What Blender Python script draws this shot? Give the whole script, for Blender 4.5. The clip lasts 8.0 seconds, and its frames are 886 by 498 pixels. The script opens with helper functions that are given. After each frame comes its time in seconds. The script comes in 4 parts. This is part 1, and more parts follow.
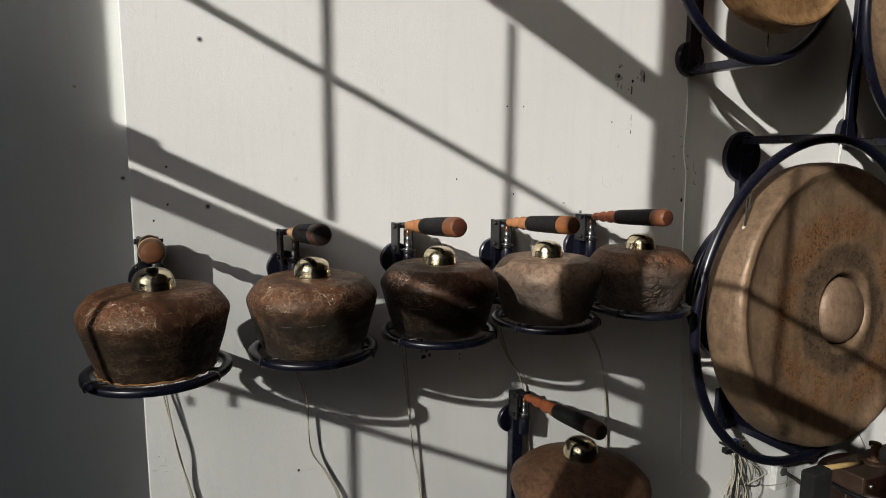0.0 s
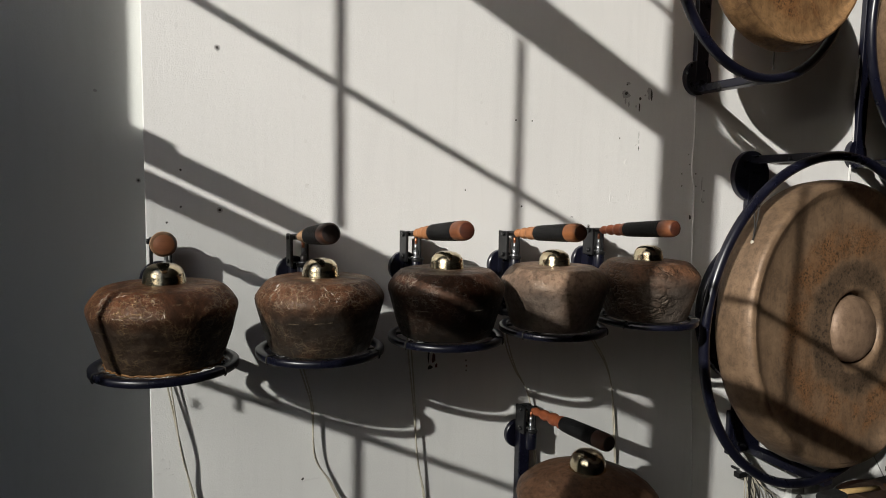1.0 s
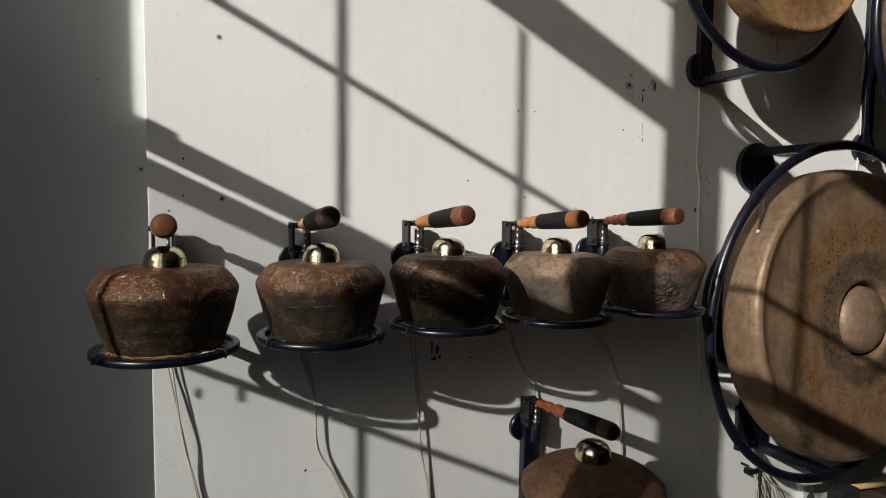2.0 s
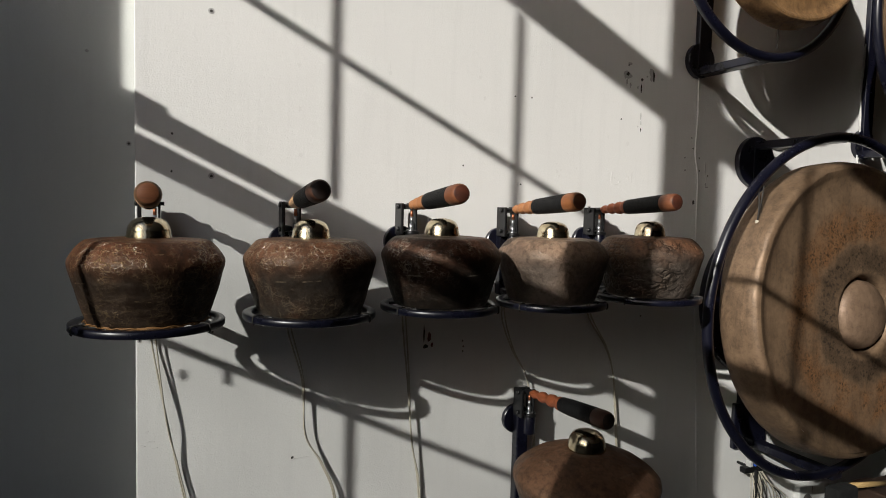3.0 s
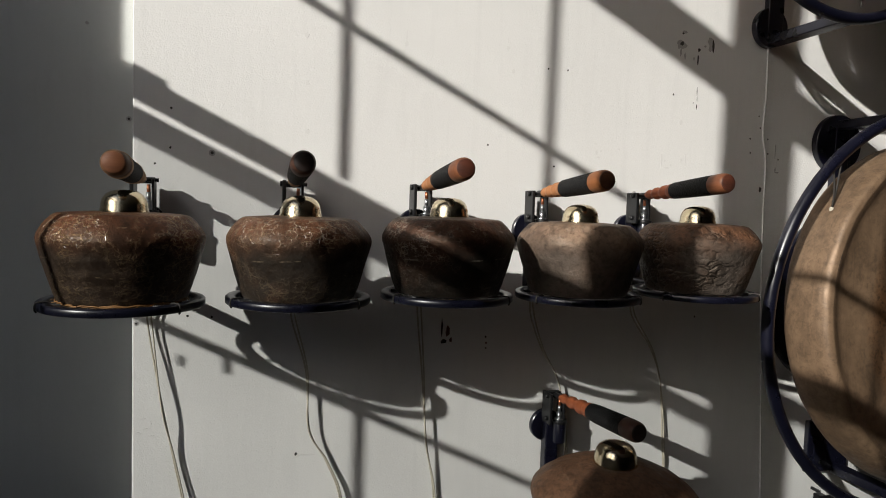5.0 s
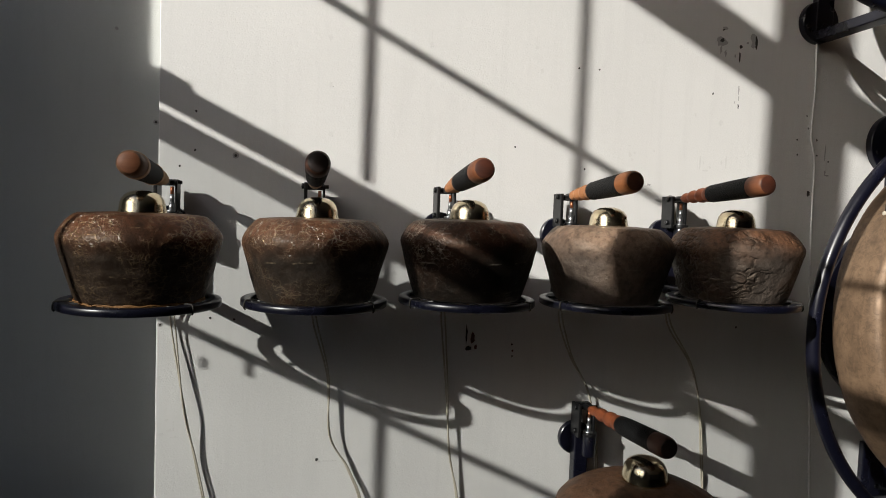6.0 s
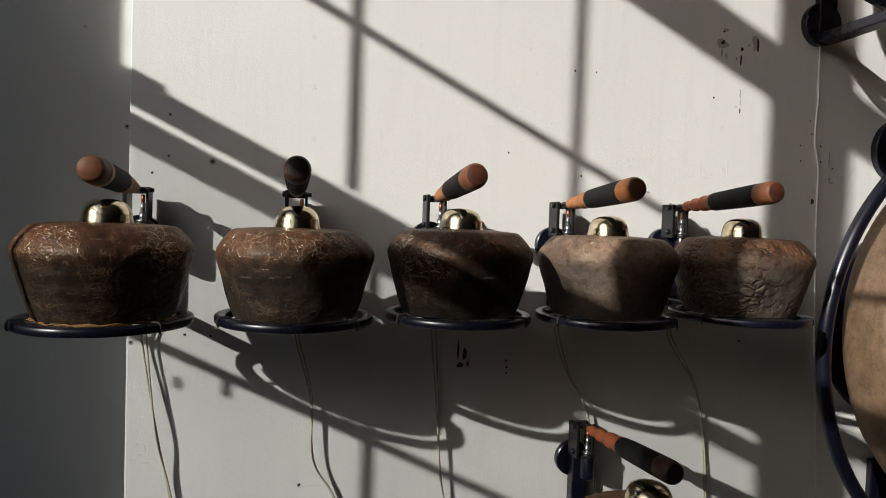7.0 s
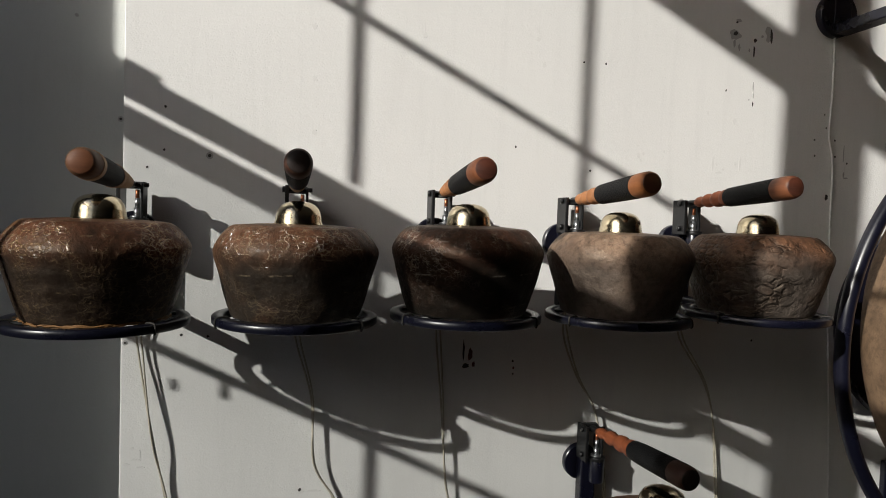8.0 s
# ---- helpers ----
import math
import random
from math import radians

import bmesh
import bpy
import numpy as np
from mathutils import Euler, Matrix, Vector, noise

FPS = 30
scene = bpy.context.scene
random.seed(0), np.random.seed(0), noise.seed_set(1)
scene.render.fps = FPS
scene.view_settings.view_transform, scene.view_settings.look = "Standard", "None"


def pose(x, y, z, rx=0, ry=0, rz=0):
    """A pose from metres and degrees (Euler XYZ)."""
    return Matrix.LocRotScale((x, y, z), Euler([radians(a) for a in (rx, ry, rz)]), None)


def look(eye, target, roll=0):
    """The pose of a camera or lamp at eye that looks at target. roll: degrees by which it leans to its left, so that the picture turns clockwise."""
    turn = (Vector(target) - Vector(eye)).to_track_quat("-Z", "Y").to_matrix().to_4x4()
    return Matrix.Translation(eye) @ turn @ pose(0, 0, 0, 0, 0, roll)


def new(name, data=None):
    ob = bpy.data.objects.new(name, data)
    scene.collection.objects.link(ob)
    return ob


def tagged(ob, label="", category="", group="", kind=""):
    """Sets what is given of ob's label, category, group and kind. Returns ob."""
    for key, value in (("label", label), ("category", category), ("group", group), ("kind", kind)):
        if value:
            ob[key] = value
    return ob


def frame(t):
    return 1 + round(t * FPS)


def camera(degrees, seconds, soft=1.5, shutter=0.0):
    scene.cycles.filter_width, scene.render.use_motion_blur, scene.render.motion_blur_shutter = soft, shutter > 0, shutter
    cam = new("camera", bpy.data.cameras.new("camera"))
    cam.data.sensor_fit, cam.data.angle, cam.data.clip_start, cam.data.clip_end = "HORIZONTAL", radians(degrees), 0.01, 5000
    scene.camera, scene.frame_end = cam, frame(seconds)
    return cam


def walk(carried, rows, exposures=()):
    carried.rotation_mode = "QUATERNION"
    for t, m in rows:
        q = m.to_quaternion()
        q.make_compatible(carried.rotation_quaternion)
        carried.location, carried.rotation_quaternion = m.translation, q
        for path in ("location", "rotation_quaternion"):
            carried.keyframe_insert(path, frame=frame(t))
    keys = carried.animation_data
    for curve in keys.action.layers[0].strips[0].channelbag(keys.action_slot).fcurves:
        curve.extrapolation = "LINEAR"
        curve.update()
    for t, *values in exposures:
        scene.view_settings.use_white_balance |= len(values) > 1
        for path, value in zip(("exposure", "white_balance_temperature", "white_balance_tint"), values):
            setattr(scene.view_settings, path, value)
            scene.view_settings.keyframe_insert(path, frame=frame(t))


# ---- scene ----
cam = camera(69.9, 8.0, soft=0.95)
PATH = [
    (0, (-0.004, -1.564, 1.684), (0.853, 0.219, 1.391), 0.4),
    (0.5, (-0.007, -1.58, 1.647), (0.844, 0.214, 1.411), 0.5),
    (1, (-0.005, -1.585, 1.618), (0.826, 0.225, 1.433), 1.0),
    (1.5, (0.003, -1.597, 1.592), (0.832, 0.219, 1.469), 0.6),
    (2, (0.011, -1.592, 1.562), (0.817, 0.232, 1.411), 0.6),
    (3.5, (0.063, -1.554, 1.476), (0.868, 0.273, 1.367), 2.1),
    (4, (0.117, -1.53, 1.466), (0.856, 0.324, 1.352), 1.9),
    (4.5, (0.177, -1.509, 1.462), (0.848, 0.371, 1.339), 1.8),
    (6, (0.292, -1.48, 1.445), (0.721, 0.47, 1.341), 2.1),
    (6.5, (0.302, -1.449, 1.451), (0.739, 0.502, 1.384), 2.2),
    (7, (0.311, -1.403, 1.447), (0.767, 0.543, 1.371), 2.0),
    (7.5, (0.312, -1.369, 1.447), (0.778, 0.575, 1.364), 2.1),
    (8, (0.307, -1.356, 1.445), (0.768, 0.588, 1.36), 2.0),
]
walk(cam, [(t, look(eye, target, roll)) for t, eye, target, roll in PATH], [(0.0, 0.06), (2.0, 0.06), (3.5, 0.12), (6.0, 0.18), (8.0, 0.13)])


# ---- light ----
# The low sun stands to the side and shines through tall windows in the side wall.
SX, SZ, SKEW = 1.625, -0.845, -0.095    # the way of the sun: metres along the wall and down, for each metre towards it; the skew of the window wall
way = Vector((SX, 1.0, SZ)).normalized()
sun = new("sun", bpy.data.lights.new("sun", "SUN"))
sun.data.energy, sun.data.angle, sun.data.color = 5.0, radians(0.53), (1.0, 0.970, 0.905)
sun.matrix_world = Matrix.Translation((-4, -3, 5)) @ way.to_track_quat("-Z", "Y").to_matrix().to_4x4()
world = bpy.data.worlds.new("sky")
scene.world = world
world.use_nodes = True
sky = world.node_tree.nodes.new("ShaderNodeTexSky")
sky.sky_type, sky.sun_disc, sky.ozone_density = "NISHITA", False, 4.0
sky.dust_density = 4.6
sky.sun_elevation = math.asin(-way.z)
sky.sun_rotation = math.atan2(-way.x, -way.y)
world.node_tree.links.new(sky.outputs[0], world.node_tree.nodes["Background"].inputs["Color"])
world.node_tree.nodes["Background"].inputs["Strength"].default_value = 0.105


# ---- materials ----
class Mat:
    """A node material under construction."""

    def __init__(self, name, rough=0.5, metal=0.0, color=(0.5, 0.5, 0.5)):
        self.m = bpy.data.materials.new(name)
        self.m.use_nodes = True
        self.t = self.m.node_tree
        self.b = self.t.nodes["Principled BSDF"]
        self.b.inputs["Roughness"].default_value = rough
        self.b.inputs["Metallic"].default_value = metal
        self.b.inputs["Base Color"].default_value = (*color, 1)
        self.co = self.t.nodes.new("ShaderNodeTexCoord").outputs["Object"]

    def link(self, a, b):
        self.t.links.new(a, b)

    def stretch(self, scale):
        n = self.t.nodes.new("ShaderNodeMapping")
        n.inputs["Scale"].default_value = scale
        self.link(self.co, n.inputs["Vector"])
        return n.outputs[0]

    def noise(self, scale, detail=4.0, rough=0.6, co=None, warp=0.0):
        n = self.t.nodes.new("ShaderNodeTexNoise")
        for k, v in (("Scale", scale), ("Detail", detail), ("Roughness", rough), ("Distortion", warp)):
            n.inputs[k].default_value = v
        self.link(co or self.co, n.inputs["Vector"])
        return n.outputs["Fac"]

    def hue(self, scale):
        n = self.t.nodes.new("ShaderNodeTexNoise")
        n.inputs["Scale"].default_value, n.inputs["Detail"].default_value = scale, 4.0
        self.link(self.co, n.inputs["Vector"])
        return n.outputs["Color"]

    def cells(self, scale, feature="DISTANCE_TO_EDGE", co=None):
        n = self.t.nodes.new("ShaderNodeTexVoronoi")
        n.feature = feature
        n.inputs["Scale"].default_value = scale
        self.link(co or self.co, n.inputs["Vector"])
        return n.outputs["Distance"]

    def ramp(self, fac, stops):
        n = self.t.nodes.new("ShaderNodeValToRGB")
        r = n.color_ramp
        while len(r.elements) < len(stops):
            r.elements.new(0.5)
        for e, (p, c) in zip(r.elements, stops):
            e.position = p
            e.color = (*c, 1) if isinstance(c, tuple) else (c, c, c, 1)
        self.link(fac, n.inputs["Fac"])
        return n.outputs["Color"]

    def mix(self, fac, a, b, kind="MIX"):
        n = self.t.nodes.new("ShaderNodeMix")
        n.data_type, n.blend_type = "RGBA", kind
        for v, i in ((fac, 0), (a, 6), (b, 7)):
            if isinstance(v, (int, float)):
                n.inputs[i].default_value = v if i == 0 else (v, v, v, 1)
            elif isinstance(v, tuple):
                n.inputs[i].default_value = (*v, 1)
            else:
                self.link(v, n.inputs[i])
        return n.outputs[2]

    def math(self, op, a, b=0.0):
        n = self.t.nodes.new("ShaderNodeMath")
        n.operation = op
        for v, i in ((a, 0), (b, 1)):
            if isinstance(v, (int, float)):
                n.inputs[i].default_value = v
            else:
                self.link(v, n.inputs[i])
        return n.outputs[0]

    def axis(self, i, co=None):
        n = self.t.nodes.new("ShaderNodeSeparateXYZ")
        self.link(co or self.co, n.inputs[0])
        return n.outputs[i]

    def color(self, out):
        self.link(out, self.b.inputs["Base Color"])

    def rough(self, out):
        self.link(out, self.b.inputs["Roughness"])

    def metal(self, out):
        self.link(out, self.b.inputs["Metallic"])

    def bump(self, height, strength, distance):
        n = self.t.nodes.new("ShaderNodeBump")
        n.inputs["Strength"].default_value, n.inputs["Distance"].default_value = strength, distance
        self.link(height, n.inputs["Height"])
        before = self.b.inputs["Normal"].links
        if before:
            self.link(before[0].from_socket, n.inputs["Normal"])
        self.link(n.outputs[0], self.b.inputs["Normal"])
        return self


def paint(name, light, dark, rough=0.55, dent=0.15):
    """Rolled wall paint with faint blotches, runs and orange-peel."""
    m = Mat(name, rough)
    tone = m.ramp(m.noise(1.7, 6, 0.65), [(0.3, dark), (0.7, light)])
    runs = m.noise(1.0, 4, 0.6, co=m.stretch((26, 26, 2.2)), warp=0.4)
    tone = m.mix(m.ramp(runs, [(0.52, 0.0), (0.75, 0.35)]), tone, tuple(c * 0.90 for c in dark))
    grime = m.ramp(m.noise(34, 5, 0.75, warp=0.5), [(0.62, 0.0), (0.80, 0.30)])
    m.color(m.mix(grime, tone, tuple(c * 0.80 for c in dark)))
    m.bump(m.noise(240, 3, 0.65), dent * 2.2, 0.0012)
    m.bump(m.noise(55, 4, 0.6), dent * 1.2, 0.0020)
    m.bump(runs, 0.12, 0.003)
    m.bump(m.noise(6, 4, 0.5), 0.10, 0.006)
    return m.m


def bronze(name, brown, dark, gold, cells=52.0, scale=0.5, grey=(0.030, 0.024, 0.020), scales=False, shine=1.0, spread=(0.45, 0.57)):
    """Forged bronze: brown patina on the crown, greyer scale down the flank, crackled skin with bare metal in the
    cracks, gilded to stand in for sun glints.
    """
    m = Mat(name, 0.5, 0.6)
    blot = m.noise(9, 6, 0.65, warp=0.6)
    base = m.ramp(blot, [(0.32, dark), (0.52, brown), (0.75, tuple(min(1, c * 1.5) for c in brown))])
    height = m.math("ADD", m.axis(2), m.math("MULTIPLY", m.noise(13, 4), 0.07))
    flank = m.ramp(height, [(0.115, 1.0), (0.168, 0.0)])
    lower = m.mix(m.ramp(m.noise(16, 6, 0.7, warp=0.5), [(0.35, 0.0), (0.65, 1.0)]), grey, tuple(c * 0.28 for c in grey))
    lower = m.mix(m.ramp(m.noise(7, 5, 0.7), [(0.52, 0.0), (0.68, 0.45)]), lower, tuple(c * 0.6 for c in brown))
    base = m.mix(m.math("MULTIPLY", flank, 0.94), base, lower)
    fine = m.noise(80, 5, 0.7)
    base = m.mix(m.ramp(fine, [(0.45, 0.0), (0.72, 0.8)]), base, tuple(c * 0.3 for c in dark))
    warped = m.mix(0.028, m.stretch((1, 1, 1.5)), m.hue(26), "ADD")
    crack = m.cells(cells, co=warped)
    finer = m.cells(cells * 2.1, co=warped)
    where = m.ramp(m.noise(9, 6, 0.65, warp=0.6), [(spread[0], 0.0), (spread[1], 1.0)])
    vein = m.math("MAXIMUM", m.ramp(crack, [(0.0, 1.0), (0.075, 0.0)]), m.math("MULTIPLY", m.ramp(finer, [(0.0, 1.0), (0.085, 0.0)]), 0.8))
    vein = m.math("MULTIPLY", vein, m.math("MULTIPLY", where, m.ramp(m.noise(75, 4, 0.7), [(0.42, 0.0), (0.54, 1.0)])))
    vein = m.math("MULTIPLY", vein, m.math("SUBTRACT", 1.0, m.math("MULTIPLY", flank, 0.72)))
    rings = m.math("SINE", m.math("ADD", m.math("MULTIPLY", m.axis(2), 240.0), m.math("MULTIPLY", m.noise(7, 3), 5.0)))
    seam = m.math("MULTIPLY", m.ramp(rings, [(0.93, 0.0), (0.99, 1.0)]), m.ramp(m.noise(34, 4), [(0.56, 0.0), (0.66, 0.5)]))
    bare = m.math("MULTIPLY", m.math("MAXIMUM", vein, seam), min(1.0, shine))
    # gold mixed into the crack colour paints part of the glints
    base = m.mix(m.math("MULTIPLY", bare, 0.45), base, gold)
    m.color(base)
    m.b.inputs["Specular IOR Level"].default_value = 0.35
    m.b.inputs["Specular Tint"].default_value = (1.0, 0.86, 0.66, 1)
    m.metal(m.math("ADD", m.math("MULTIPLY", bare, 0.92), 0.08))
    m.rough(m.mix(bare, m.ramp(m.noise(26, 4, 0.6), [(0.3, 0.44), (0.7, 0.68)]), 0.25))
    m.bump(vein, scale, 0.0020)
    m.bump(m.noise(150, 4, 0.7), 0.5, 0.0012)
    m.bump(m.noise(58, 4, 0.6), 0.50, 0.0034)
    if scales:
        plates = m.cells(44, co=m.mix(0.045, m.stretch((1, 1, 1.7)), m.hue(30), "ADD"))
        skin = m.mix(m.ramp(m.noise(18, 4), [(0.42, 0.0), (0.60, 1.0)]), 1.0, m.ramp(plates, [(0.0, 0.0), (0.25, 1.0)]))
        m.color(m.mix(m.math("MULTIPLY", m.math("SUBTRACT", 1.0, skin), 0.5), base, tuple(c * 0.25 for c in dark)))
        m.bump(skin, 0.8, 0.0040)
    m.bump(rings, 0.16, 0.0018)
    m.bump(m.noise(16, 4, 0.55), 0.6, 0.008)
    # an extra bright coat on the cracks, added to strengthen the sun glints
    glint = m.t.nodes.new("ShaderNodeBump")
    glint.inputs["Strength"].default_value, glint.inputs["Distance"].default_value = 0.55, 0.0030
    m.link(m.math("ADD", vein, m.math("MULTIPLY", m.noise(95, 3, 0.6), 0.9)), glint.inputs["Height"])
    m.link(glint.outputs[0], m.b.inputs["Coat Normal"])
    bright = m.math("MULTIPLY", m.math("ADD", m.math("MULTIPLY", vein, 0.85), 0.02), shine)
    m.link(bright, m.b.inputs["Coat Weight"])
    m.b.inputs["Coat Roughness"].default_value = 0.24
    m.b.inputs["Coat IOR"].default_value = 2.6
    m.b.inputs["Coat Tint"].default_value = (1.0, 0.90, 0.72, 1)
    return m.m


def wood(name, light, dark, along=1):
    m = Mat(name, 0.55)
    m.b.inputs["Specular IOR Level"].default_value = 0.32
    scale = [60, 60, 60]
    scale[along] = 6
    g = m.noise(1.0, 5, 0.6, co=m.stretch(tuple(scale)), warp=0.8)
    m.color(m.ramp(g, [(0.25, dark), (0.7, light)]))
    m.rough(m.ramp(m.noise(40, 3), [(0.3, 0.46), (0.7, 0.66)]))
    m.bump(g, 0.15, 0.001)
    return m.m


def steel(name, tint, rough=0.4, metal=0.2):
    m = Mat(name, rough, metal)
    w = m.noise(30, 5, 0.65)
    m.color(m.ramp(w, [(0.3, tuple(c * 0.75 for c in tint)), (0.6, tint), (0.85, tuple(c * 1.3 + 0.004 for c in tint))]))
    m.rough(m.ramp(m.noise(14, 4), [(0.3, rough * 0.8), (0.7, rough * 1.25)]))
    m.bump(m.noise(220, 2), 0.06, 0.0006)
    return m.m


WALL = paint("white_wall_paint", (0.755, 0.748, 0.732), (0.715, 0.708, 0.692), dent=0.25)
# Board paint toned greyer and greener, to offset bounce and match the shade.
WALL_BACK = paint("toned_wall_paint", (0.635, 0.650, 0.625), (0.590, 0.605, 0.580))
# Unseen walls and floor kept dark to cut bounce; ceiling paler to return some.
WALL_SIDE = paint("low_bounce_wall_paint", (0.075, 0.078, 0.082), (0.06, 0.062, 0.065))
CEILING = paint("ceiling_paint", (0.40, 0.40, 0.40), (0.35, 0.35, 0.35))
ASPHALT = paint("asphalt", (0.055, 0.055, 0.055), (0.04, 0.04, 0.04), 0.9, 0.4)
FLOOR = paint("floor_concrete", (0.04, 0.04, 0.04), (0.03, 0.03, 0.03), 0.7)
FRAME_PAINT = steel("window_frame_paint", (0.12, 0.12, 0.13), 0.5, 0.0)
NAVY = steel("navy_enamel", (0.0050, 0.0053, 0.0125), 0.30, 0.0)
BLACK = steel("black_steel", (0.012, 0.012, 0.013), 0.42, 0.3)
ZINC = steel("zinc", (0.52, 0.53, 0.55), 0.32, 0.95)
COPPER = steel("copper", (0.55, 0.20, 0.10), 0.35, 0.9)
PLASTER = paint("filler", (0.73, 0.722, 0.705), (0.67, 0.662, 0.645), 0.8)
DIRT = paint("dark_chip", (0.06, 0.055, 0.05), (0.02, 0.018, 0.016), 0.9)
GREY_SMUDGE = paint("grey_smudge", (0.48, 0.47, 0.46), (0.34, 0.33, 0.32), 0.7)
RED_CHIP = paint("red_chip", (0.14, 0.055, 0.045), (0.07, 0.03, 0.026), 0.8)
CABLE = steel("cable_sheath", (0.46, 0.42, 0.34), 0.5, 0.0)
CORD = steel("dark_cord", (0.03, 0.026, 0.022), 0.8, 0.0)
BLUE = steel("blue_plastic", (0.03, 0.11, 0.5), 0.4, 0.0)
WHITE_PLASTIC = steel("white_plastic", (0.62, 0.62, 0.6), 0.45, 0.0)
STRAW = wood("straw", (0.30, 0.155, 0.055), (0.12, 0.055, 0.02), 0)
PAD = steel("black_felt", (0.006, 0.006, 0.006), 0.9, 0.0)
BROWN_STEEL = steel("brown_steel", (0.050, 0.028, 0.018), 0.5, 0.2)
BAMBOO = wood("bamboo", (0.55, 0.38, 0.17), (0.40, 0.25, 0.10), 0)
LACQUER = steel("red_brown_lacquer", (0.020, 0.008, 0.005), 0.38, 0.0)


def brass():
    m = Mat("polished_brass", 0.14, 1.0)
    m.color(m.ramp(m.noise(25, 5, 0.6), [(0.3, (0.62, 0.51, 0.33)), (0.7, (0.80, 0.70, 0.51))]))
    m.rough(m.ramp(m.noise(60, 4), [(0.35, 0.14), (0.75, 0.28)]))
    m.bump(m.noise(30, 2), 0.10, 0.003)
    return m.m


def wrapping():
    """Black cord wound tightly round the mallet."""
    m = Mat("black_cord_wrap", 0.62)
    m.b.inputs["Specular IOR Level"].default_value = 0.18
    turn = m.math("SINE", m.math("MULTIPLY", m.axis(1), 2600.0))
    m.color(m.ramp(m.noise(45, 4), [(0.3, (0.0025, 0.0025, 0.0027)), (0.75, (0.007, 0.007, 0.0075))]))
    m.bump(turn, 0.35, 0.0008)
    m.bump(m.noise(70, 3), 0.2, 0.001)
    return m.m


def gong_skin(name, tan, rust, dark, zone):
    """Old gong bronze: rubbed and streaked metal, with pitted rust-speckled rings round the boss."""
    m = Mat(name, 0.55, 0.3)
    x, z = m.math("SUBTRACT", m.axis(0), 0.036 * zone), m.math("ADD", m.axis(2), 0.017 * zone)
    r = m.math("SQRT", m.math("ADD", m.math("MULTIPLY", x, x), m.math("MULTIPLY", z, z)))
    wob = m.math("ADD", r, m.math("MULTIPLY", m.math("SUBTRACT", m.noise(9, 5, 0.7), 0.5), 0.10 * zone))
    pale = tuple(min(1, c * 1.35) for c in tan)
    base = m.ramp(m.noise(6.5, 7, 0.7, warp=0.8), [(0.30, dark), (0.48, tan), (0.72, pale)])
    streak = m.noise(1.0, 5, 0.65, co=m.stretch((34, 34, 5)), warp=0.7)
    base = m.mix(m.ramp(streak, [(0.46, 0.0), (0.66, 0.5)]), base, dark)
    base = m.mix(m.ramp(m.noise(70, 6, 0.75, warp=0.6), [(0.48, 0.0), (0.68, 0.5)]), base, tuple(c * 0.55 for c in dark))
    base = m.mix(m.ramp(m.noise(24, 5, 0.7, warp=0.6), [(0.52, 0.0), (0.72, 0.4)]), base, tuple(min(1, c * 1.6) for c in tan))
    n = m.t.nodes.new("ShaderNodeMapRange")
    n.inputs[1].default_value, n.inputs[2].default_value = 0.0, 0.5 * zone
    m.link(wob, n.inputs[0])
    t = n.outputs[0]
    warped = m.mix(0.025, m.co, m.hue(38), "ADD")
    pits = m.ramp(m.cells(95, "F1", warped), [(0.26, 1.0), (0.50, 0.0)])
    specks = m.ramp(m.cells(210, "F1", warped), [(0.26, 1.0), (0.52, 0.0)])
    patchy = m.ramp(m.noise(9, 5, 0.7, warp=0.4), [(0.42, 0.0), (0.56, 1.0)])
    outer = m.math("MULTIPLY", m.ramp(t, [(0.40, 0.0), (0.46, 1.0), (0.60, 1.0), (0.68, 0.0)]), m.math("ADD", m.math("MULTIPLY", patchy, 0.75), 0.25))
    inner = m.ramp(t, [(0.255, 0.0), (0.285, 1.0), (0.37, 1.0), (0.43, 0.0)])
    base = m.mix(m.math("MULTIPLY", outer, 0.5), base, rust)
    base = m.mix(m.math("MULTIPLY", inner, 0.6), base, tuple(c * 0.75 for c in dark))
    both = m.math("MAXIMUM", outer, inner)
    hole = m.math("MULTIPLY", m.math("MAXIMUM", pits, m.math("MULTIPLY", specks, 0.7)), m.math("MULTIPLY", both, m.ramp(m.noise(48, 3), [(0.34, 0.0), (0.48, 1.0)])))
    base = m.mix(m.math("MULTIPLY", hole, 0.85), base, tuple(c * 0.3 for c in dark))
    m.color(base)
    m.b.inputs["Specular IOR Level"].default_value = 0.4
    m.rough(m.ramp(m.noise(26, 5, 0.7), [(0.3, 0.40), (0.7, 0.66)]))
    m.bump(hole, -0.6, 0.003)
    m.bump(m.noise(75, 5, 0.7), 0.45, 0.0022)
    m.bump(m.noise(22, 4, 0.6), 0.30, 0.004)
    m.bump(m.noise(9, 3, 0.5), 0.35, 0.006)
    return m.m


def dimming_glass():
    """Thin unseen pane added to dim the sun: lets part of the light through and mirrors a little."""
    m = Mat("dimming_glass", 0.1)
    clear = m.t.nodes.new("ShaderNodeBsdfTransparent")
    shine = m.t.nodes.new("ShaderNodeBsdfGlossy")
    shine.inputs["Roughness"].default_value = 0.08
    mixer = m.t.nodes.new("ShaderNodeMixShader")
    mixer.inputs[0].default_value = 0.06
    m.link(m.ramp(m.noise(5, 4), [(0.3, (0.77, 0.78, 0.78)), (0.7, (0.84, 0.85, 0.85))]), clear.inputs["Color"])
    m.link(clear.outputs[0], mixer.inputs[1])
    m.link(shine.outputs[0], mixer.inputs[2])
    m.link(mixer.outputs[0], m.t.nodes["Material Output"].inputs["Surface"])
    return m.m


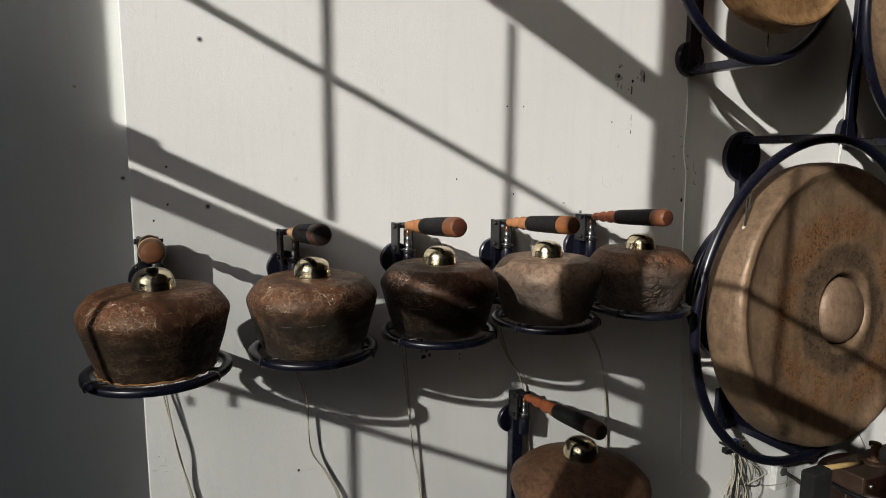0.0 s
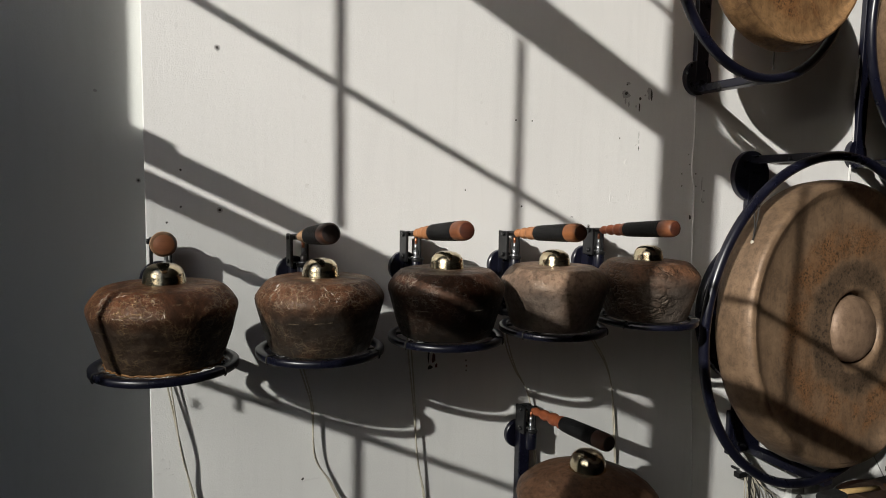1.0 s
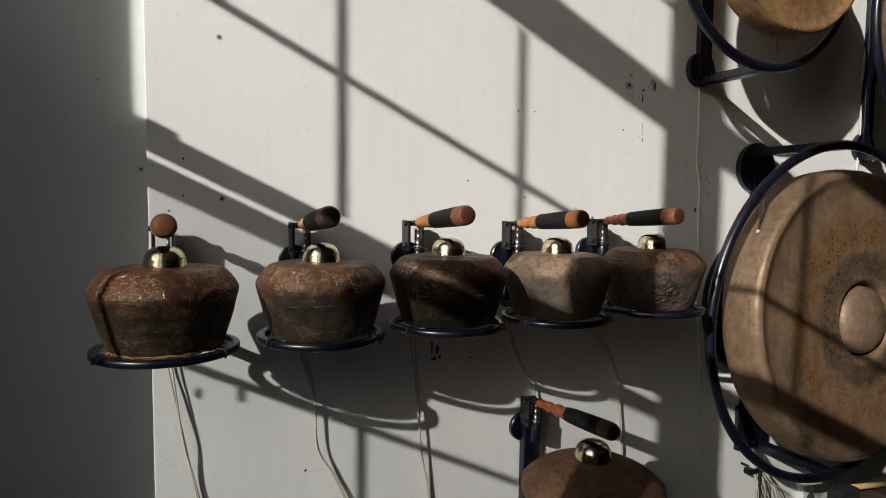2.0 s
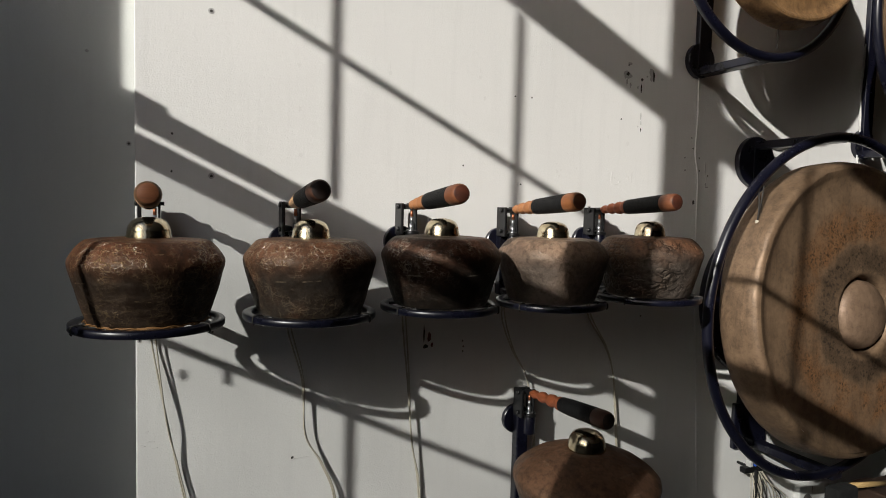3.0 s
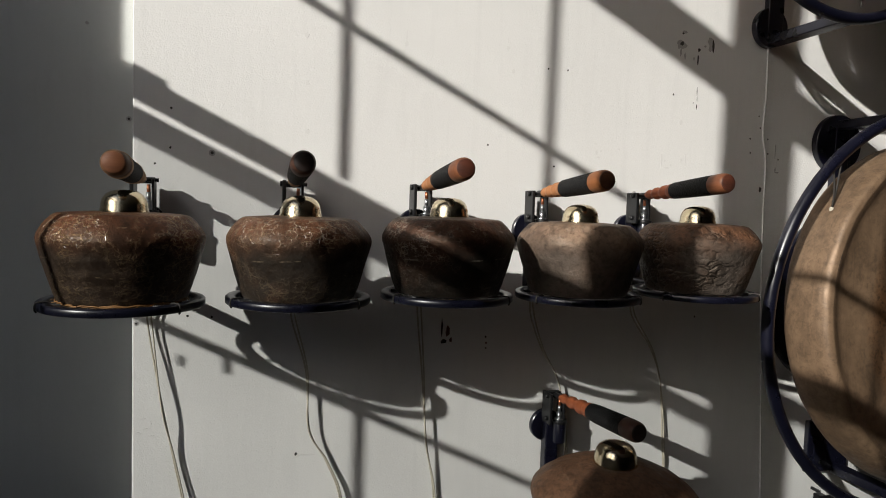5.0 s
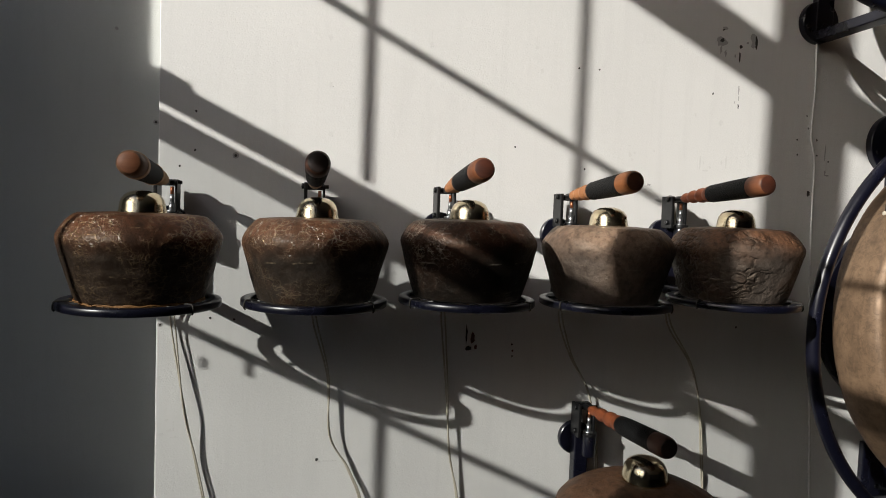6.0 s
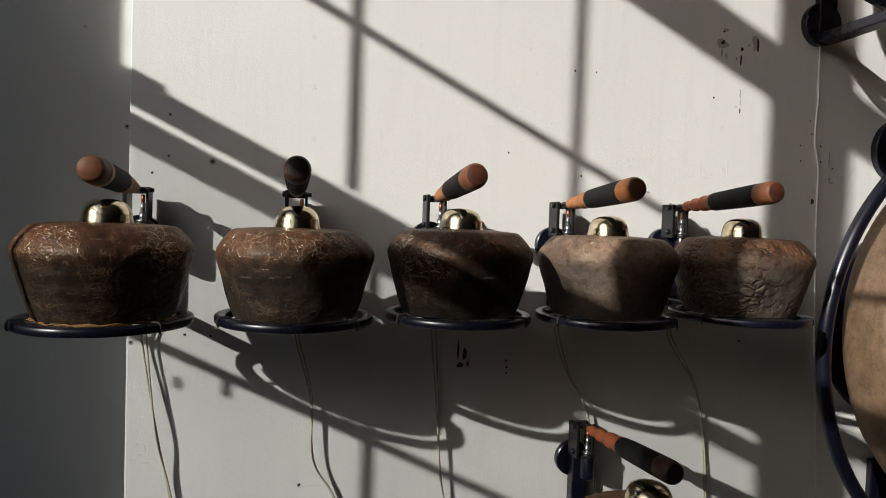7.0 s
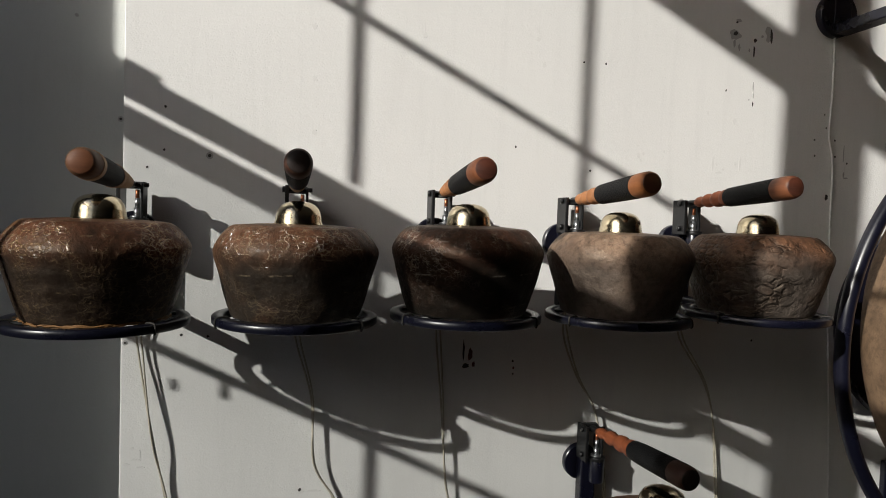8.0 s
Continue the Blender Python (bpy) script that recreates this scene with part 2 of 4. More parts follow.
GLASS = dimming_glass()
BRASS = brass()
WRAP = wrapping()
TIP_WOODS = [wood("brown_tip", (0.155, 0.078, 0.037), (0.07, 0.034, 0.017)), wood("dark_tip", (0.07, 0.03, 0.018), (0.03, 0.014, 0.01)),
             wood("red_tip", (0.185, 0.066, 0.028), (0.085, 0.029, 0.013)), wood("orange_tip", (0.27, 0.100, 0.033), (0.13, 0.043, 0.014))]
END_GRAINS = [wood("brown_end_grain", (0.21, 0.080, 0.036), (0.11, 0.040, 0.018), 0), wood("black_end_grain", (0.020, 0.011, 0.008), (0.010, 0.006, 0.005), 0),
              wood("red_end_grain", (0.085, 0.025, 0.013), (0.030, 0.011, 0.007), 0), wood("umber_end_grain", (0.095, 0.038, 0.017), (0.045, 0.018, 0.010), 0)]
BEAD_WOODS = [wood("pale_bead", (0.50, 0.33, 0.19), (0.30, 0.17, 0.09)), wood("red_bead", (0.30, 0.085, 0.033), (0.15, 0.04, 0.016)),
              wood("orange_bead", (0.40, 0.18, 0.07), (0.22, 0.085, 0.035))]
KETTLES = [bronze("bronze_rust", (0.128, 0.046, 0.021), (0.040, 0.017, 0.010), (0.66, 0.48, 0.27), grey=(0.036, 0.026, 0.020), spread=(0.40, 0.51), shine=1.25),
           bronze("bronze_brown", (0.140, 0.058, 0.029), (0.048, 0.024, 0.015), (0.64, 0.50, 0.33), grey=(0.034, 0.030, 0.026), spread=(0.42, 0.54), shine=1.15),
           bronze("bronze_black", (0.062, 0.024, 0.013), (0.010, 0.008, 0.0065), (0.50, 0.44, 0.36), grey=(0.0085, 0.008, 0.0075), spread=(0.52, 0.62)),
           bronze("bronze_ashen", (0.190, 0.122, 0.083), (0.095, 0.061, 0.044), (0.50, 0.42, 0.32), 80.0, 0.3, (0.108, 0.087, 0.073), shine=0.45),
           bronze("bronze_scaly", (0.150, 0.072, 0.040), (0.040, 0.025, 0.019), (0.10, 0.07, 0.05), 62.0, 0.1, (0.105, 0.088, 0.075), True, 0.25),
           bronze("bronze_smooth", (0.120, 0.062, 0.036), (0.062, 0.033, 0.021), (0.50, 0.40, 0.28), 60.0, 0.25, (0.070, 0.045, 0.032), spread=(0.60, 0.68), shine=0.6)]
GONG = gong_skin("gong_bronze", (0.176, 0.114, 0.069), (0.235, 0.098, 0.030), (0.080, 0.053, 0.034), 1.0)
GONG_SMALL = gong_skin("gong_bronze_bright", (0.27, 0.155, 0.070), (0.30, 0.12, 0.04), (0.10, 0.052, 0.025), 0.66)


# ---- building tools ----
def part(name, bm, material, parent=None, label=""):
    """Links a bmesh as one mesh object, under a thing or a part if one is given."""
    me = bpy.data.meshes.new(name)
    bmesh.ops.recalc_face_normals(bm, faces=bm.faces)
    bm.to_mesh(me)
    bm.free()
    me.materials.append(material)
    ob = new(name, me)
    ob.parent = parent
    if label:
        ob["label"] = label
    return ob


def thing(name, m, label, category, group="", kind=""):
    ob = new(name)
    ob.empty_display_size = 0.05
    ob.matrix_world = m
    return tagged(ob, label, category, group, kind)


def smooth(bm, limit=35):
    for f in bm.faces:
        f.smooth = True
    for e in bm.edges:
        if len(e.link_faces) == 2 and e.calc_face_angle(0) > radians(limit):
            e.smooth = False
    return bm


def box(x0, x1, y0, y1, z0, z1, bevel=0.0, seg=2):
    bm = bmesh.new()
    bmesh.ops.create_cube(bm, size=1, matrix=Matrix.Translation(((x0 + x1) / 2, (y0 + y1) / 2, (z0 + z1) / 2)) @ Matrix.Diagonal((x1 - x0, y1 - y0, z1 - z0, 1)))
    if bevel:
        bmesh.ops.bevel(bm, geom=bm.edges[:], offset=bevel, segments=seg, affect="EDGES", profile=0.5)
    return bm


def lathe(profile, n=48, axis="z", wobble=0.0, seed=0, closed=False):
    """Turns (radius, height) pairs round an axis; wobble dents the skin."""
    bm = bmesh.new()
    rows = []
    for r, h in profile:
        if r < 1e-6:
            rows.append([bm.verts.new((0, 0, h))])
            continue
        row = []
        for i in range(n):
            a = 2 * math.pi * i / n
            p = Vector((r * math.cos(a), r * math.sin(a), h))
            if wobble:
                q = p * 14 + Vector((seed * 7.3, seed * 3.1, 0))
                k = (noise.noise(q * 2.2) + noise.noise(q * 0.8)) * wobble
                p += Vector((math.cos(a), math.sin(a), 0.3)) * k
            row.append(bm.verts.new(p))
        rows.append(row)
    pairs = list(zip(rows, rows[1:])) + ([(rows[-1], rows[0])] if closed else [])
    for a, b in pairs:
        for i in range(n):
            j = (i + 1) % n
            if len(a) == 1 and len(b) == 1:
                continue
            if len(a) == 1:
                bm.faces.new((a[0], b[i], b[j]))
            elif len(b) == 1:
                bm.faces.new((a[i], a[j], b[0]))
            else:
                bm.faces.new((a[i], a[j], b[j], b[i]))
    if axis == "y":                       # the height runs towards -y
        bmesh.ops.rotate(bm, verts=bm.verts, cent=(0, 0, 0), matrix=Matrix.Rotation(radians(90), 3, "X"))
    return smooth(bm)


def torus(R, r, n=72, k=12, axis="z", squash=1.0):
    prof = [(R + r * math.cos(2 * math.pi * i / k), r * squash * math.sin(2 * math.pi * i / k)) for i in range(k)]
    return lathe(prof, n, axis, closed=True)


def flat_ring(R, w, h, n=72, axis="z"):
    """A ring of rounded flat bar."""
    c = min(w, h) * 0.3
    prof = [(R - w + c, -h), (R + w - c, -h), (R + w, -h + c), (R + w, h - c), (R + w - c, h), (R - w + c, h), (R - w, h - c), (R - w, -h + c)]
    return lathe(prof, n, axis, closed=True)


def tube(points, r, n=8, steps=6):
    """A round cord through the points (Catmull-Rom)."""
    pts = [Vector(p) for p in points]
    ext = [pts[0] * 2 - pts[1]] + pts + [pts[-1] * 2 - pts[-2]]
    line = []
    for a, b, c, d in zip(ext, ext[1:], ext[2:], ext[3:]):
        for i in range(steps):
            t = i / steps
            line.append(0.5 * (2 * b + (c - a) * t + (2 * a - 5 * b + 4 * c - d) * t * t + (3 * b - a - 3 * c + d) * t ** 3))
    line.append(pts[-1])
    bm = bmesh.new()
    rows = []
    up = Vector((0.31, 0.83, 0.21))
    for i, p in enumerate(line):
        d = (line[min(i + 1, len(line) - 1)] - line[max(i - 1, 0)]).normalized()
        u = d.cross(up).normalized()
        v = d.cross(u)
        rows.append([bm.verts.new(p + (u * math.cos(2 * math.pi * k / n) + v * math.sin(2 * math.pi * k / n)) * r) for k in range(n)])
    for a, b in zip(rows, rows[1:]):
        for k in range(n):
            bm.faces.new((a[k], a[(k + 1) % n], b[(k + 1) % n], b[k]))
    bm.faces.new(rows[0])
    bm.faces.new(rows[-1])
    return smooth(bm, 60)


def rod(a, b, r, n=12):
    return tube([a, b], r, n, 1)


def setting(name, bm, material, label, category):
    return tagged(part(name, bm, material), label, category, kind="structure")


# ---- the room ----
# The unseen sides are large and dark so little bounced light returns.
XW, STEP, ROOM_X, ROOM_Y, ROOM_Z = -0.90, 0.034, 9.5, -9.0, 4.3
EDGE = -0.020
setting("floor", box(XW - 0.3, ROOM_X + 0.2, ROOM_Y - 0.2, 0.3, -0.2, 0.0), FLOOR, "grey concrete floor of the room", "floor")
setting("ceiling", box(XW - 0.3, ROOM_X + 0.2, ROOM_Y - 0.2, 0.3, ROOM_Z, ROOM_Z + 0.2), CEILING, "plain pale ceiling over the room", "ceiling")
setting("wall_north", box(XW - 0.3, ROOM_X + 0.2, STEP, 0.3, 0.0, ROOM_Z), WALL_BACK, "grey-white wall set back behind the boards, toned to offset bounce", "wall")
setting("wall_south", box(XW - 0.3, ROOM_X + 0.2, ROOM_Y - 0.2, ROOM_Y, 0.0, ROOM_Z), WALL_SIDE, "unseen dark wall added at the back of the room", "wall")
setting("wall_east", box(ROOM_X, ROOM_X + 0.2, ROOM_Y, STEP, 0.0, ROOM_Z), WALL_SIDE, "unseen dark wall added to close the room", "wall")

# Unseen outdoors: a wall added to block the low sky, and ground under it.
setting("ground", box(-14.0, XW - 1.40, -40.0, 30.0, -0.3, -0.05), ASPHALT, "unseen dark ground added outside the windows", "ground")
setting("wall_sky_block", box(-12.3, -12.0, -40.0, 30.0, -0.05, 4.9), WALL_SIDE, "unseen plain grey wall added to block the low sky", "wall")


def wall_board(name, x0, x1):
    bm = box(x0, x1, 0.0, STEP, 0.0, ROOM_Z - 0.004, 0.002, 2)
    return setting(name, bm, WALL, "white painted wall board with screw holes and scuffs", "wall board")


wall_board("wall_board_1", EDGE, ROOM_X - 0.004)


# ---- the windows in the side wall ----
def wy(x):
    """Place along the window wall of a bar whose shadow falls at x on the boards."""
    return -(x - XW) / (SX - SKEW)


def wz(c):
    """Height in the window wall of a rail; c is where its shadow would meet x = 0."""
    return c + XW * SZ / (SX - SKEW)


def west(bm):
    """Turns what was built square to the boards into the slightly skewed window wall."""
    for v in bm.verts:
        v.co.x += SKEW * v.co.y
    return bm


TOPZ, SILL = 4.10, 1.15
# Unseen masonry beside, between, below and above both windows; high sill cuts low sky.
Y_A, Y_B, Y_C, Y_D = wy(-0.106), wy(1.508), wy(1.742), wy(3.40)
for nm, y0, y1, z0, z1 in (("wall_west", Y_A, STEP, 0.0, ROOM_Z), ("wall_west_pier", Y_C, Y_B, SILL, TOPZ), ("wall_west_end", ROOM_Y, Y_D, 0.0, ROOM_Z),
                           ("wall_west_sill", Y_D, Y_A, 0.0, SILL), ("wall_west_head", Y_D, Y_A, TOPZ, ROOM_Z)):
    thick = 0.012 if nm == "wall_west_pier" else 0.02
    setting(nm, west(box(XW - thick, XW + 0.006, y0, y1, z0, z1)), WALL_SIDE, "unseen side wall round the tall windows, dark to cut bounce", "wall")


def window(name, tiers, rails, y0, y1):
    """A tall steel window: tiers of upright bars between rails."""
    w = thing(name, pose(XW, 0, 0), "tall dark steel window with thin glazing bars", "window", kind="structure")
    for c0, c1 in rails:
        part("rail", west(box(-0.006, 0.006, y1, y0, wz(c0), wz(c1))), FRAME_PAINT, w)
    for c0, c1, bars, half in tiers:
        for x in bars:
            part("glazing_bar", west(box(-0.0055, 0.0055, wy(x) - half, wy(x) + half, wz(c0), wz(c1))), FRAME_PAINT, w)
    return w


window("window_1", [(1.73, 2.515, (0.432, 0.957), 0.006), (SILL - 0.442, 1.575, (0.483, 0.995), 0.006), (2.658, 3.66, (0.432,), 0.006)],
       [(2.527, 2.673), (2.077, 2.095), (1.661, 1.716), (1.580, 1.642), (1.188, 1.206), (2.914, 2.930)], Y_A, Y_B)
# Grey panes added to the lower sashes dim the sun that passes there.
def dimming_panes(bars, c0, c1):
    for a, b in zip(bars, bars[1:]):
        p = part("pane", west(box(-0.0015, 0.0015, wy(b) + 0.0062, wy(a) - 0.0062, wz(c0), wz(c1))), GLASS, sashes, "grey glass added to dim the sun")
        p.location.z = 0


sashes = thing("window_sash", pose(XW, 0, 0), "unseen lower window sash with grey glass that dims the sun", "window sash", kind="structure")
dimming_panes((-0.030, 0.483, 0.995, 1.508), SILL - 0.44, 1.186)
dimming_panes((-0.030, 0.483, 0.995, 1.508), 1.208, 1.578)
dimming_panes((1.802, 2.33, 2.88, 3.39), SILL - 0.44, 1.180)
dimming_panes((1.802, 2.33, 2.88, 3.39), 1.202, 1.733)
# Side stiles that narrow the openings tier by tier.
stiles = thing("window_frame", pose(XW, 0, 0), "dark steel stiles beside the window panes", "window frame", kind="structure")
for c0, c1, a, b in ((1.72, 2.53, 1.487, 1.508), (SILL - 0.442, 1.668, -0.108, -0.030), (SILL - 0.442, 1.7345, 1.742, 1.800)):
    part("stile", west(box(-0.004, 0.004, wy(b), wy(a), wz(c0), wz(c1))), FRAME_PAINT, stiles)
# Unseen block added to shape the step in the rail's shadow.
part("notch_block", west(box(-0.004, 0.004, wy(0.045), Y_A, wz(1.7165), wz(1.732))), FRAME_PAINT, stiles)
# Two unseen blocks added to cast the small soft shadows on the boards.
for x, c0, half in ((0.171, 1.150, 0.0034), (0.073, 1.122, 0.0022)):
    part("spot_block", west(box(0.002, 0.012, wy(x) - half, wy(x) + half, wz(c0), wz(1.1885 if half > 0.003 else 1.145))), FRAME_PAINT, stiles)
window("window_2", [(1.786, 2.515, (2.27, 2.82), 0.006), (SILL - 0.442, 1.715, (2.33, 2.88), 0.006)],
       [(2.540, 2.690), (2.025, 2.043), (1.735, 1.806), (1.182, 1.200)], Y_C, Y_D)


# ---- kettles on their brackets ----

def kettle(x, y, z, scale, material, seed, label, rope=False):
    k = thing("kettle_gong", pose(x, y, z, 0, 0, seed * 47), label, "kettle gong", "kettle gongs on the wall")
    side = [(0.098, 0.004), (0.102, 0.000), (0.1055, 0.005), (0.1115, 0.022), (0.1180, 0.044), (0.1240, 0.066), (0.1298, 0.088), (0.1338, 0.103), (0.1348, 0.111), (0.1335, 0.118),
            (0.128, 0.128), (0.120, 0.139), (0.112, 0.1475), (0.1075, 0.151), (0.103, 0.1530)]
    if scale > 1.2:                        # the low one has a steeper, conical crown
        side = [(0.098, 0.004), (0.104, 0.000), (0.109, 0.020), (0.118, 0.046), (0.127, 0.074), (0.1335, 0.094), (0.1350, 0.102), (0.1330, 0.110), (0.125, 0.119), (0.112, 0.129), (0.103, 0.1345)]
    side = [(r * scale, h * 0.975 * scale) for r, h in side]
    fine = []
    for (r0, h0), (r1, h1) in zip(side, side[1:]):
        fine += [(r0, h0), ((r0 + r1) / 2, (h0 + h1) / 2)]
    fine.append(side[-1])
    part("body", lathe(fine, 110, wobble=0.0014, seed=seed), material, k)
    top = [(0.103, 0.1311), (0.09, 0.1375), (0.07, 0.1455), (0.05, 0.1515), (0, 0), (0, 0)] if scale > 1.2 else [(0.103, 0.1492), (0.09, 0.1506), (0.07, 0.152), (0.05, 0.153), (0.040, 0.1535), (0.036, 0.152)]
    top = [(r * scale, h * scale) for r, h in top[:-2]] + [(0.041 + (scale - 1) * 0.02, 0.1532 * scale), (0.037 + (scale - 1) * 0.02, 0.1515 * scale)]
    part("top", lathe(top, 110, wobble=0.0014, seed=seed), material, k)
    h = 0.152 * scale
    dome = [(0.0400, h - 0.003), (0.0398, h + 0.003), (0.0385, h + 0.007), (0.0378, h + 0.014), (0.0352, h + 0.0235), (0.0298, h + 0.0315), (0.0215, h + 0.0365), (0.011, h + 0.0390), (0, h + 0.0397)]
    dome = [(r + (r > 0) * (scale - 1) * 0.02, h0 + (scale - 1) * (h0 - h) * 0.5) for r, h0 in dome]
    part("boss", lathe(dome, 48, wobble=0.0005, seed=seed), BRASS, k, "polished brass boss")
    if rope:
        rnd = random.Random(8)
        for turn in range(3):
            ring = [(0.1025 + rnd.uniform(-0.0022, 0.0030), 2 * math.pi * i / 40, rnd.uniform(-0.0016, 0.0036) - 0.0015) for i in range(40)]
            strand = tube([(q * math.cos(a), q * math.sin(a), h) for q, a, h in ring + ring[:1]], 0.0015, 6, 3)
            part("rope_strand", strand, STRAW, k, "frayed straw rope under the rim")
        for i in range(26):
            a, q = rnd.uniform(0, 6.28), rnd.uniform(0.100, 0.106)
            b = a + rnd.uniform(-0.16, 0.16)
            part("rope_fibre", tube([(q * math.cos(a), q * math.sin(a), 0.0), ((q + 0.004) * math.cos((a + b) / 2), (q + 0.004) * math.sin((a + b) / 2), rnd.uniform(-0.003, 0.004)),
                                     ((q + 0.006) * math.cos(b), (q + 0.006) * math.sin(b), rnd.uniform(-0.005, 0.003))], 0.0006, 4, 3), STRAW, k)
    return k


def bracket(x, y, dz, scale, seed, long_post=False):
    """The steel ring that carries a kettle, its post and wall plate, and the striking gear."""
    b = thing("kettle_bracket", pose(x, 0, 1.25 + dz), "navy enamelled steel wall bracket with a carrying ring", "bracket", "kettle brackets")
    rz = 0.0265 + (0.1255 + 0.027 - 0.1255 * scale - 0.027 * scale if scale > 1 else 0.0)
    ring = flat_ring(0.1255 * scale, 0.0092, 0.0068)
    bmesh.ops.translate(ring, verts=ring.verts, vec=(0, y, rz))
    part("ring", ring, NAVY, b)
    reach = 0.115 * scale
    for s in (-1, 1):
        part("carrying_rod", rod((-reach * 0.93, y + s * 0.052 * scale, rz + 0.003), (reach * 0.93, y + s * 0.052 * scale, rz + 0.003), 0.003), BLACK, b)
    for a in (205, 318, 85):
        c, s = math.cos(radians(a)), math.sin(radians(a))
        path = [(k * scale * c, y + k * scale * s, rz + h) for k, h in ((0.112, 0.004), (0.1165, 0.0078), (0.1255, 0.0084), (0.1345, 0.0070), (0.1362, -0.004), (0.1335, -0.0085))]
        part("cord_tie", tube(path, 0.0016, 6, 3), CORD, b)
    part("arm", box(-0.016, 0.016, y + 0.127 * scale, -0.018, rz - 0.0085, rz + 0.0085, 0.003), NAVY, b)
    part("post", box(-0.019, 0.017, -0.044, -0.014, rz - 0.012 if not long_post else -0.26, 0.186, 0.004), NAVY, b)
    disc = lathe([(0, 0.0), (0.040, 0.0), (0.042, 0.002), (0.042, 0.014), (0.040, 0.016), (0, 0.016)], 40, "y")
    bmesh.ops.translate(disc, verts=disc.verts, vec=(-0.006, 0, 0.158))
    part("wall_plate", disc, NAVY, b)
    # striking gear: two cheeks with a pivot bolt, a solenoid and its plunger
    part("cheek", box(-0.026, -0.0185, -0.075, -0.028, 0.178, 0.257, 0.0015), BLACK, b)
    part("cheek", box(0.0145, 0.0195, -0.070, -0.030, 0.186, 0.252, 0.0015), BLACK, b)
    part("cross_plate", box(-0.024, 0.018, -0.046, -0.030, 0.242, 0.2555, 0.0015), BLACK, b)
    part("pivot_bolt", rod((-0.031, -0.058, 0.249), (0.027, -0.058, 0.249), 0.0042), BLACK, b)
    for z in (0.192, 0.249):
        head = lathe([(0, 0), (0.0062, 0), (0.0062, 0.005), (0, 0.006)], 6, "z")
        bmesh.ops.rotate(head, verts=head.verts, cent=(0, 0, 0), matrix=Matrix.Rotation(radians(-90), 3, "Y"))
        bmesh.ops.translate(head, verts=head.verts, vec=(-0.026, -0.058, z))
        part("bolt", head, BLACK, b)
    can = lathe([(0, 0), (0.0155, 0), (0.0165, 0.002), (0.0165, 0.050), (0.0155, 0.052), (0, 0.052)], 28)
    bmesh.ops.translate(can, verts=can.verts, vec=(0.010, -0.060, 0.128))
    part("solenoid", can, NAVY, b)
    cap = lathe([(0.018, 0.178), (0.0185, 0.181), (0.0185, 0.185), (0.018, 0.187), (0, 0.187)], 28)
    bmesh.ops.translate(cap, verts=cap.verts, vec=(0.010, -0.060, 0))
    part("solenoid_cap", cap, BLACK, b)
    part("nut", rod((0.008, -0.060, 0.187), (0.008, -0.060, 0.206), 0.007, 6), ZINC, b)
    part("washer", rod((0.008, -0.060, 0.1872), (0.008, -0.060, 0.1905), 0.0125, 20), ZINC, b)
    part("plunger", rod((0.008, -0.060, 0.206), (0.008, -0.060, 0.224), 0.0044), ZINC, b)
    part("plunger_tip", rod((0.008, -0.060, 0.224), (0.008, -0.060, 0.240), 0.0038), COPPER, b, "copper plunger tip")
    return b


def mallet(x, dz, tip, bead, rise, swing, label, longer=0.0, collar=False):
    """A turned wooden mallet on the pivot, its head wound with black cord; it reaches out over the boss."""
    m = thing("mallet", pose(x - 0.003, -0.058, 1.500 + dz, rise, 0, swing), label, "mallet", "mallets over the kettles")
    part("ferrule", lathe([(0, 0.0), (0.0075, 0.0), (0.0078, 0.004), (0.0068, 0.018), (0.0065, 0.038), (0, 0.038)], 20, "y"), BLACK, m)
    s = longer
    beads = [(0.006, 0.024), (0.0085, 0.028), (0.0115, 0.034), (0.0122, 0.039), (0.0092, 0.046), (0.0096, 0.048), (0.0142, 0.056), (0.0152, 0.062), (0.0108, 0.0705), (0.0112, 0.073),
             (0.0164, 0.081), (0.0174, 0.088), (0.0134, 0.096), (0.0140, 0.098), (0.0178, 0.104), (0.0184, 0.112)]
    neck = [(q, 0.024 + (h - 0.024) * (1.29 + s / 0.088)) for q, h in beads]
    part("turned_neck", lathe(neck + [(0, neck[-1][1])], 28, "y"), bead, m)
    part("cord_wrap", lathe([(0, 0.136 + s), (0.0182, 0.137 + s), (0.0196, 0.140 + s), (0.0212, 0.205), (0.0222, 0.270 + s), (0.0216, 0.274 + s), (0, 0.274 + s)], 32, "y"), WRAP, m)
    end = [(0.0212, 0.272), (0.0221, 0.278), (0.0223, 0.296), (0.0220, 0.305), (0.0212, 0.311), (0.0196, 0.3155), (0.0180, 0.3172), (0, 0.3176)]
    body = part("tip", lathe([(r, h + s) for r, h in end], 32, "y"), tip, m)
    if collar:
        part("collar", lathe([(0.0200, 0.268 + s), (0.0232, 0.270 + s), (0.0232, 0.284 + s), (0.0200, 0.286 + s)], 32, "y"), BEAD_WOODS[0], m, "pale wooden collar")
        part("collar", lathe([(0.0160, 0.144 + s), (0.0207, 0.145 + s), (0.0209, 0.151 + s), (0.0160, 0.152 + s)], 32, "y"), BEAD_WOODS[0], m, "pale wooden collar")
    part("end_grain", lathe([(0.0181, 0.3168 + s), (0.0170, 0.3184 + s), (0.0120, 0.3202 + s), (0.006, 0.3211 + s), (0, 0.3214 + s)], 28, "y"), END_GRAINS[TIP_WOODS.index(tip)], body, "dark worn end grain")
    return m


